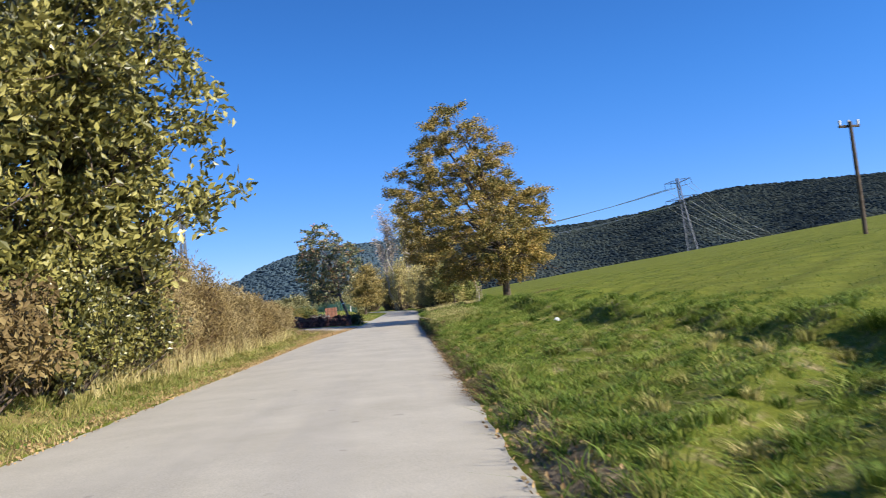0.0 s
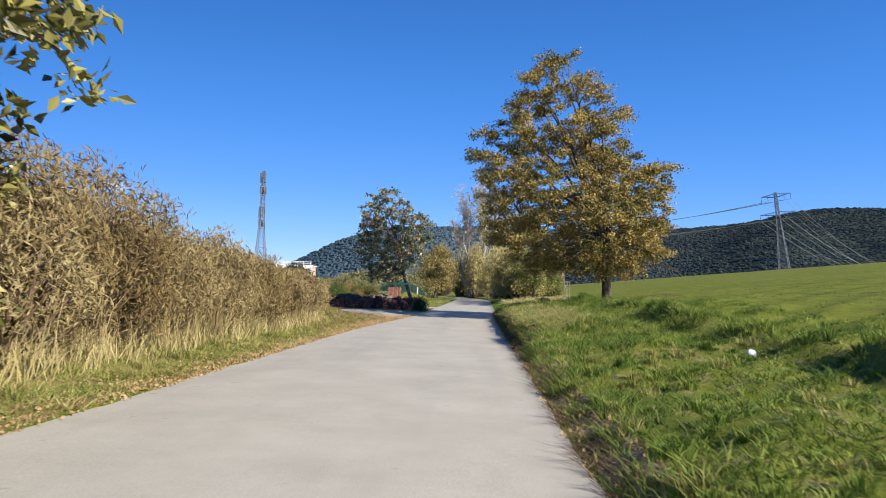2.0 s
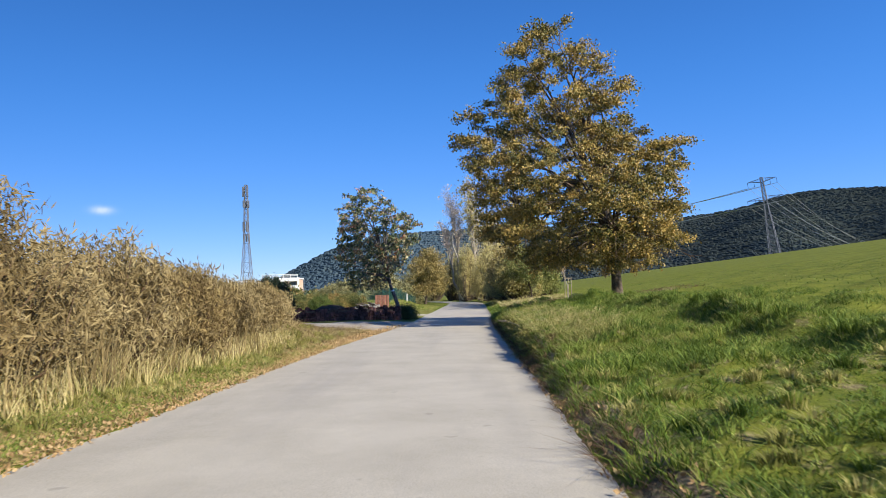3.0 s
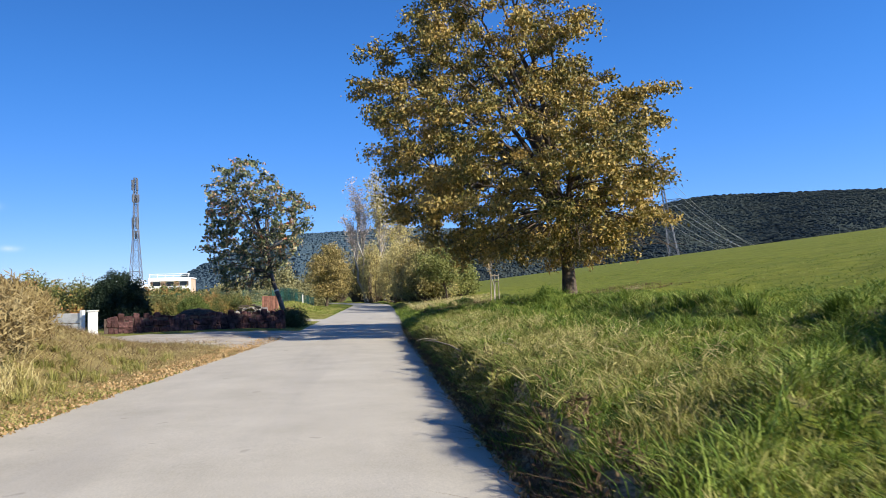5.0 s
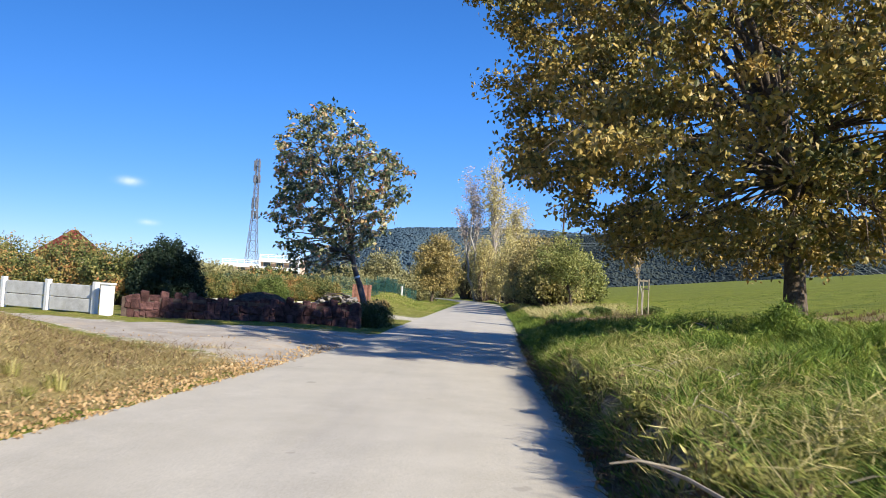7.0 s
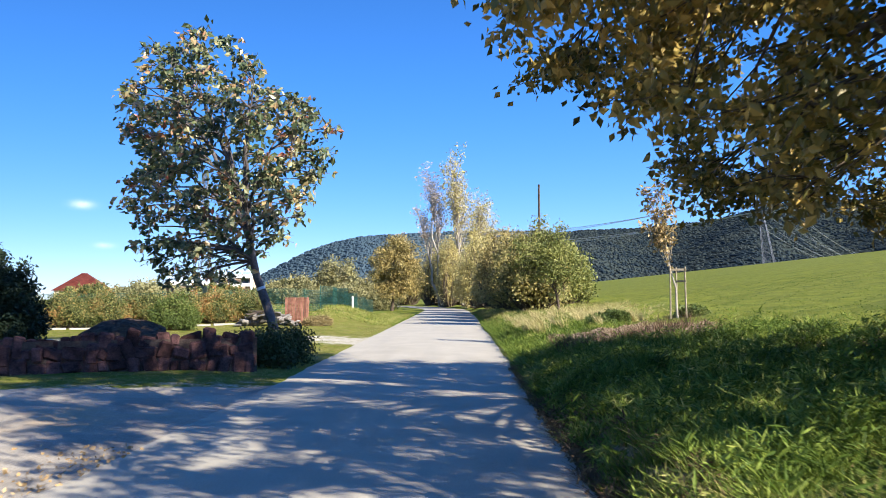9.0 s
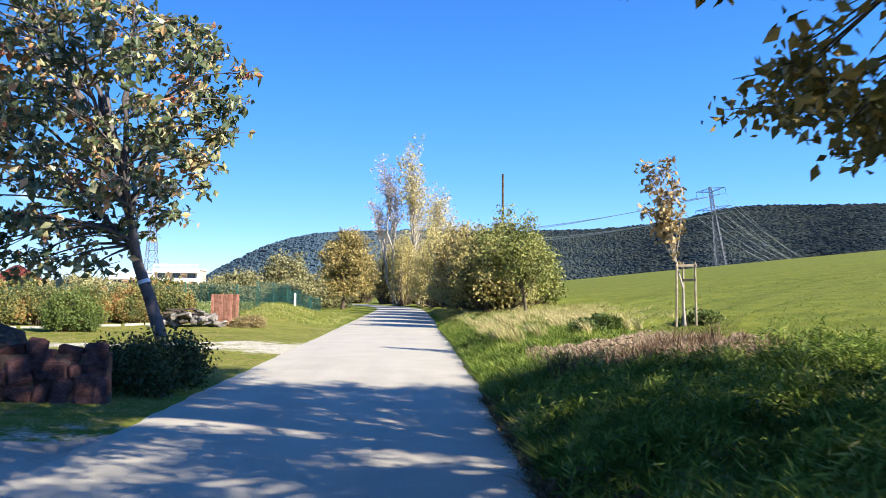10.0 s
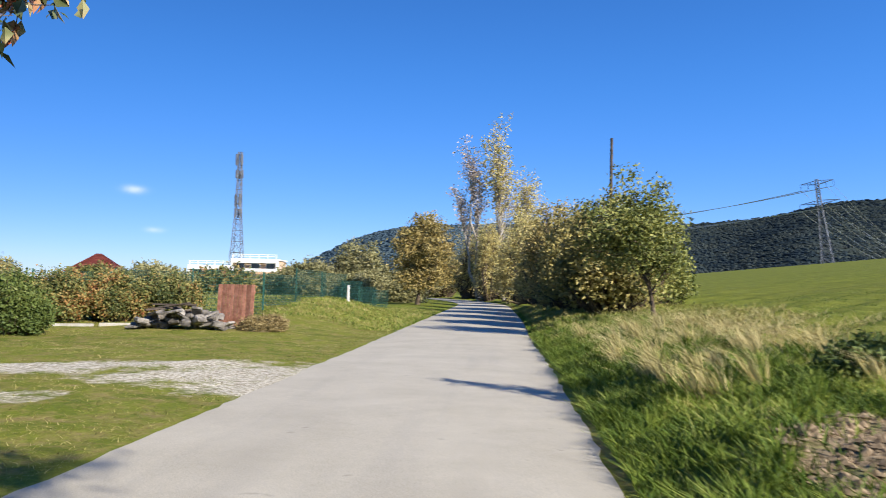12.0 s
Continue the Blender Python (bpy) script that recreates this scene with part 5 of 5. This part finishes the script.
grass("verge_grass", "pale dry grass on the low bank", 20000, (88, 118, 0.1, 10), -1, 0.13, GRASS_DULL, 315, 0.013, 1.1)
grass("dead_stalks", "dead brown weed stalks on bare soil", 5000, (60.6, 64.2, 0.9, 4.6), 1, 0.36, DEAD_STALK, 311, 0.007, 1.0, 0.3, keep=tufts)
grass("dead_stalks", "dead brown weeds round the big trunk", 8000, (50, 58, 2.8, 10), 1, 0.15, DEAD_STALK, 313, 0.008, 1.0, 0.4, keep=tufts)

def clods(label, n, x0, x1, y0, y1, size, mat, seed):
    """Loose lumps: rough little octahedra pressed into the ground."""
    r = np.random.default_rng(seed)
    x, y = r.uniform(x0, x1, n), r.uniform(y0, y1, n)
    k = cover(x, y)[1] > 0.45
    x, y = x[k], y[k]
    at = np.stack([x, y, land(x, y)], -1)
    form = np.array([[1, 0, 0], [0, 1, 0], [-1, 0, 0], [0, -1, 0], [0, 0, 0.7], [0, 0, -0.5]], float)
    v = at[:, None] + form * (size * r.uniform(0.3, 1.2, len(at)) ** 2)[:, None, None] * r.uniform(0.6, 1.4, (len(at), 6, 1))
    i = np.arange(len(at))[:, None] * 6
    f = np.concatenate([i + [list(t)] for t in ((0, 1, 4), (1, 2, 4), (2, 3, 4), (3, 0, 4), (1, 0, 5), (2, 1, 5), (3, 2, 5), (0, 3, 5))])
    tagged(new("soil_clods", mesh("soil_clods", v.reshape(-1, 3), f, mat)), label, "soil", kind="stuff")


clods("loose dry clods on the bare soil patch", 9000, 1.8, 6.4, 61.5, 69, 0.045, SOIL_PALE, 340)


def tussocks(label, n, area, side, height, per, mat, seed, keep=grassy, blow=(-0.08, 0.05)):
    """Thick tufts whose blades arch outwards."""
    r = np.random.default_rng(seed)
    p, d = strip(n, *area, side, r, 1.4, keep)
    size = r.uniform(0.5, 1.25, len(p))
    at, size = np.repeat(p, per, 0), np.repeat(size, per)
    ang, q = r.uniform(0, 2 * np.pi, len(at)), np.sqrt(r.uniform(0, 1, len(at)))
    out = np.stack([np.cos(ang) * q, np.sin(ang) * q, 0 * q], -1)
    h = (height * size * r.uniform(0.6, 1.15, len(at)))[:, None]
    foot = at + out * (0.1 * size)[:, None]
    side_v = np.stack([-np.sin(ang), np.cos(ang), 0 * ang], -1) * 0.006
    up, wind = np.array([0, 0, 1.0]), np.array([*blow, 0])
    v = np.stack([foot - side_v, foot + side_v, foot + h * (0.6 * up + 0.28 * out + 0.4 * wind) + 0.8 * side_v,
                  foot + h * (0.6 * up + 0.28 * out + 0.4 * wind) - 0.8 * side_v, foot + h * (0.82 * up + 0.85 * out + wind)], 1).reshape(-1, 3)
    i = np.arange(len(at))[:, None] * 5
    f = np.concatenate([i + [[0, 1, 2]], i + [[0, 2, 3]], i + [[3, 2, 4]]])
    tagged(new("grass_tussocks", mesh("grass_tussocks", v, f, mat)), label, "grass", kind="stuff")


tussocks("arching green grass tussocks on the verge", 1200, (2, 56, 0.35, 5.0), 1, 0.15, 60, GRASS, 330, keep=tufts)
tussocks("rough grass ridge where the mown meadow begins", 420, (2, 54, 4.1, 4.9), 1, 0.27, 70, GRASS, 335, keep=tufts)
tussocks("bleached grass tussocks on the verge", 160, (4, 30, 0.3, 4), 1, 0.17, 60, GRASS_DULL, 336)
tussocks("arching green grass tussocks beside the lane", 260, (58, 90, 0.25, 3), 1, 0.3, 60, GRASS, 332)
tussocks("long bent straw clumps on the bank", 70, (68.5, 82, 1.0, 4.5), 1, 0.55, 50, STRAW, 334, blow=(-0.7, 0.1))
tussocks("pale grass tussocks before the shrubs", 170, (10, 44, 0.8, 2.4), -1, 0.24, 50, GRASS_DULL, 333)

r = np.random.default_rng(320)
for n, area, side, bias in ((5200, (4, 53, -0.12, 0.6), -1, 1.0), (2600, (30, 62, -0.12, 0.6), 1, 1.0), (2200, (1, 40, -0.1, 0.5), 1, 1.0), (700, (45, 53, 0.2, 6), -1, 1.0), (6000, (20, 49, -0.1, 1.0), -1, 1.2), (1500, (50, 62, 0.4, 6), 1, 1.0)):
    p, d = strip(n, *area, side, r, bias)
    p[:, 2] = np.maximum(p[:, 2] + 0.03, 0.035)
    tagged(new("fallen_leaves", leaves("fallen_leaves", p, 0.05, LEAF_FALLEN, r, -0.1, 0.7)), "scattered yellow fallen leaves at the lane edge", "leaves", kind="stuff")

# a bleached broken branch under the big tree
br = thing("fallen_branch", "bleached broken branch lying under the tree", "branch", pose(5.0, 53.0, g(5.0, 53.0) + 0.05, 0, 0, 62))
part("stem", tubes("stem", [([(-0.8, 0, 0.04), (-0.2, 0.05, 0.12), (0.4, 0, 0.2), (0.95, -0.06, 0.34)], [0.045, 0.04, 0.035, 0.02])], STAKE, 7), STAKE, br)
part("side_shoot", tubes("side_shoot", [([(0.1, 0.02, 0.15), (0.35, 0.28, 0.3), (0.5, 0.5, 0.34)], [0.022, 0.016, 0.008])], STAKE, 6), STAKE, br)

br = thing("fallen_branch", "bleached broken branch lying on the verge", "branch", pose(0.95, 38.6, g(1.2, 38.6) + 0.12, 0, 6, -68))
part("stem", tubes("stem", [([(-0.75, 0, 0.02), (-0.25, 0.04, 0.06), (0.3, 0, 0.08), (0.8, -0.05, 0.06)], [0.007, 0.01, 0.011, 0.008])], STAKE, 6), STAKE, br)
part("side_shoot", tubes("side_shoot", [([(-0.3, 0.03, 0.09), (-0.42, -0.14, 0.1), (-0.5, -0.26, 0.06)], [0.009, 0.008, 0.005])], STAKE, 5), STAKE, br)

# long dry stems bent over the lane edge
r = np.random.default_rng(351)
stems = []
for i in range(14):
    y = r.uniform(33, 47)
    x = float(road_right(y)) + r.uniform(0.6, 1.6)
    a, l = r.uniform(0, 2 * math.pi), r.uniform(0.35, 0.9)
    o, d = np.array([x, y, g(x, y)]), np.array([math.cos(a), math.sin(a), 0])
    stems.append((np.array([o, o + 0.4 * l * d + [0, 0, 0.14], o + 0.8 * l * d + [0, 0, 0.18], o + l * d + [0, 0, 0.12]]), np.array([0.005, 0.0045, 0.0035, 0.002])))
tagged(new("dry_stems", tubes("dry_stems", stems, STAKE, 5)), "long bleached weed stems bent over the verge", "stems", kind="stuff")

# a short pale post on the low bank
post = part("boundary_post", box(0.12, 0.12, 0.9, (0, 0, 0.35), 0.015), CONCRETE, None)
post.location = (-6.9, 97, g(-6.9, 97))
tagged(post, "short pale concrete post on the grassy bank", "post")
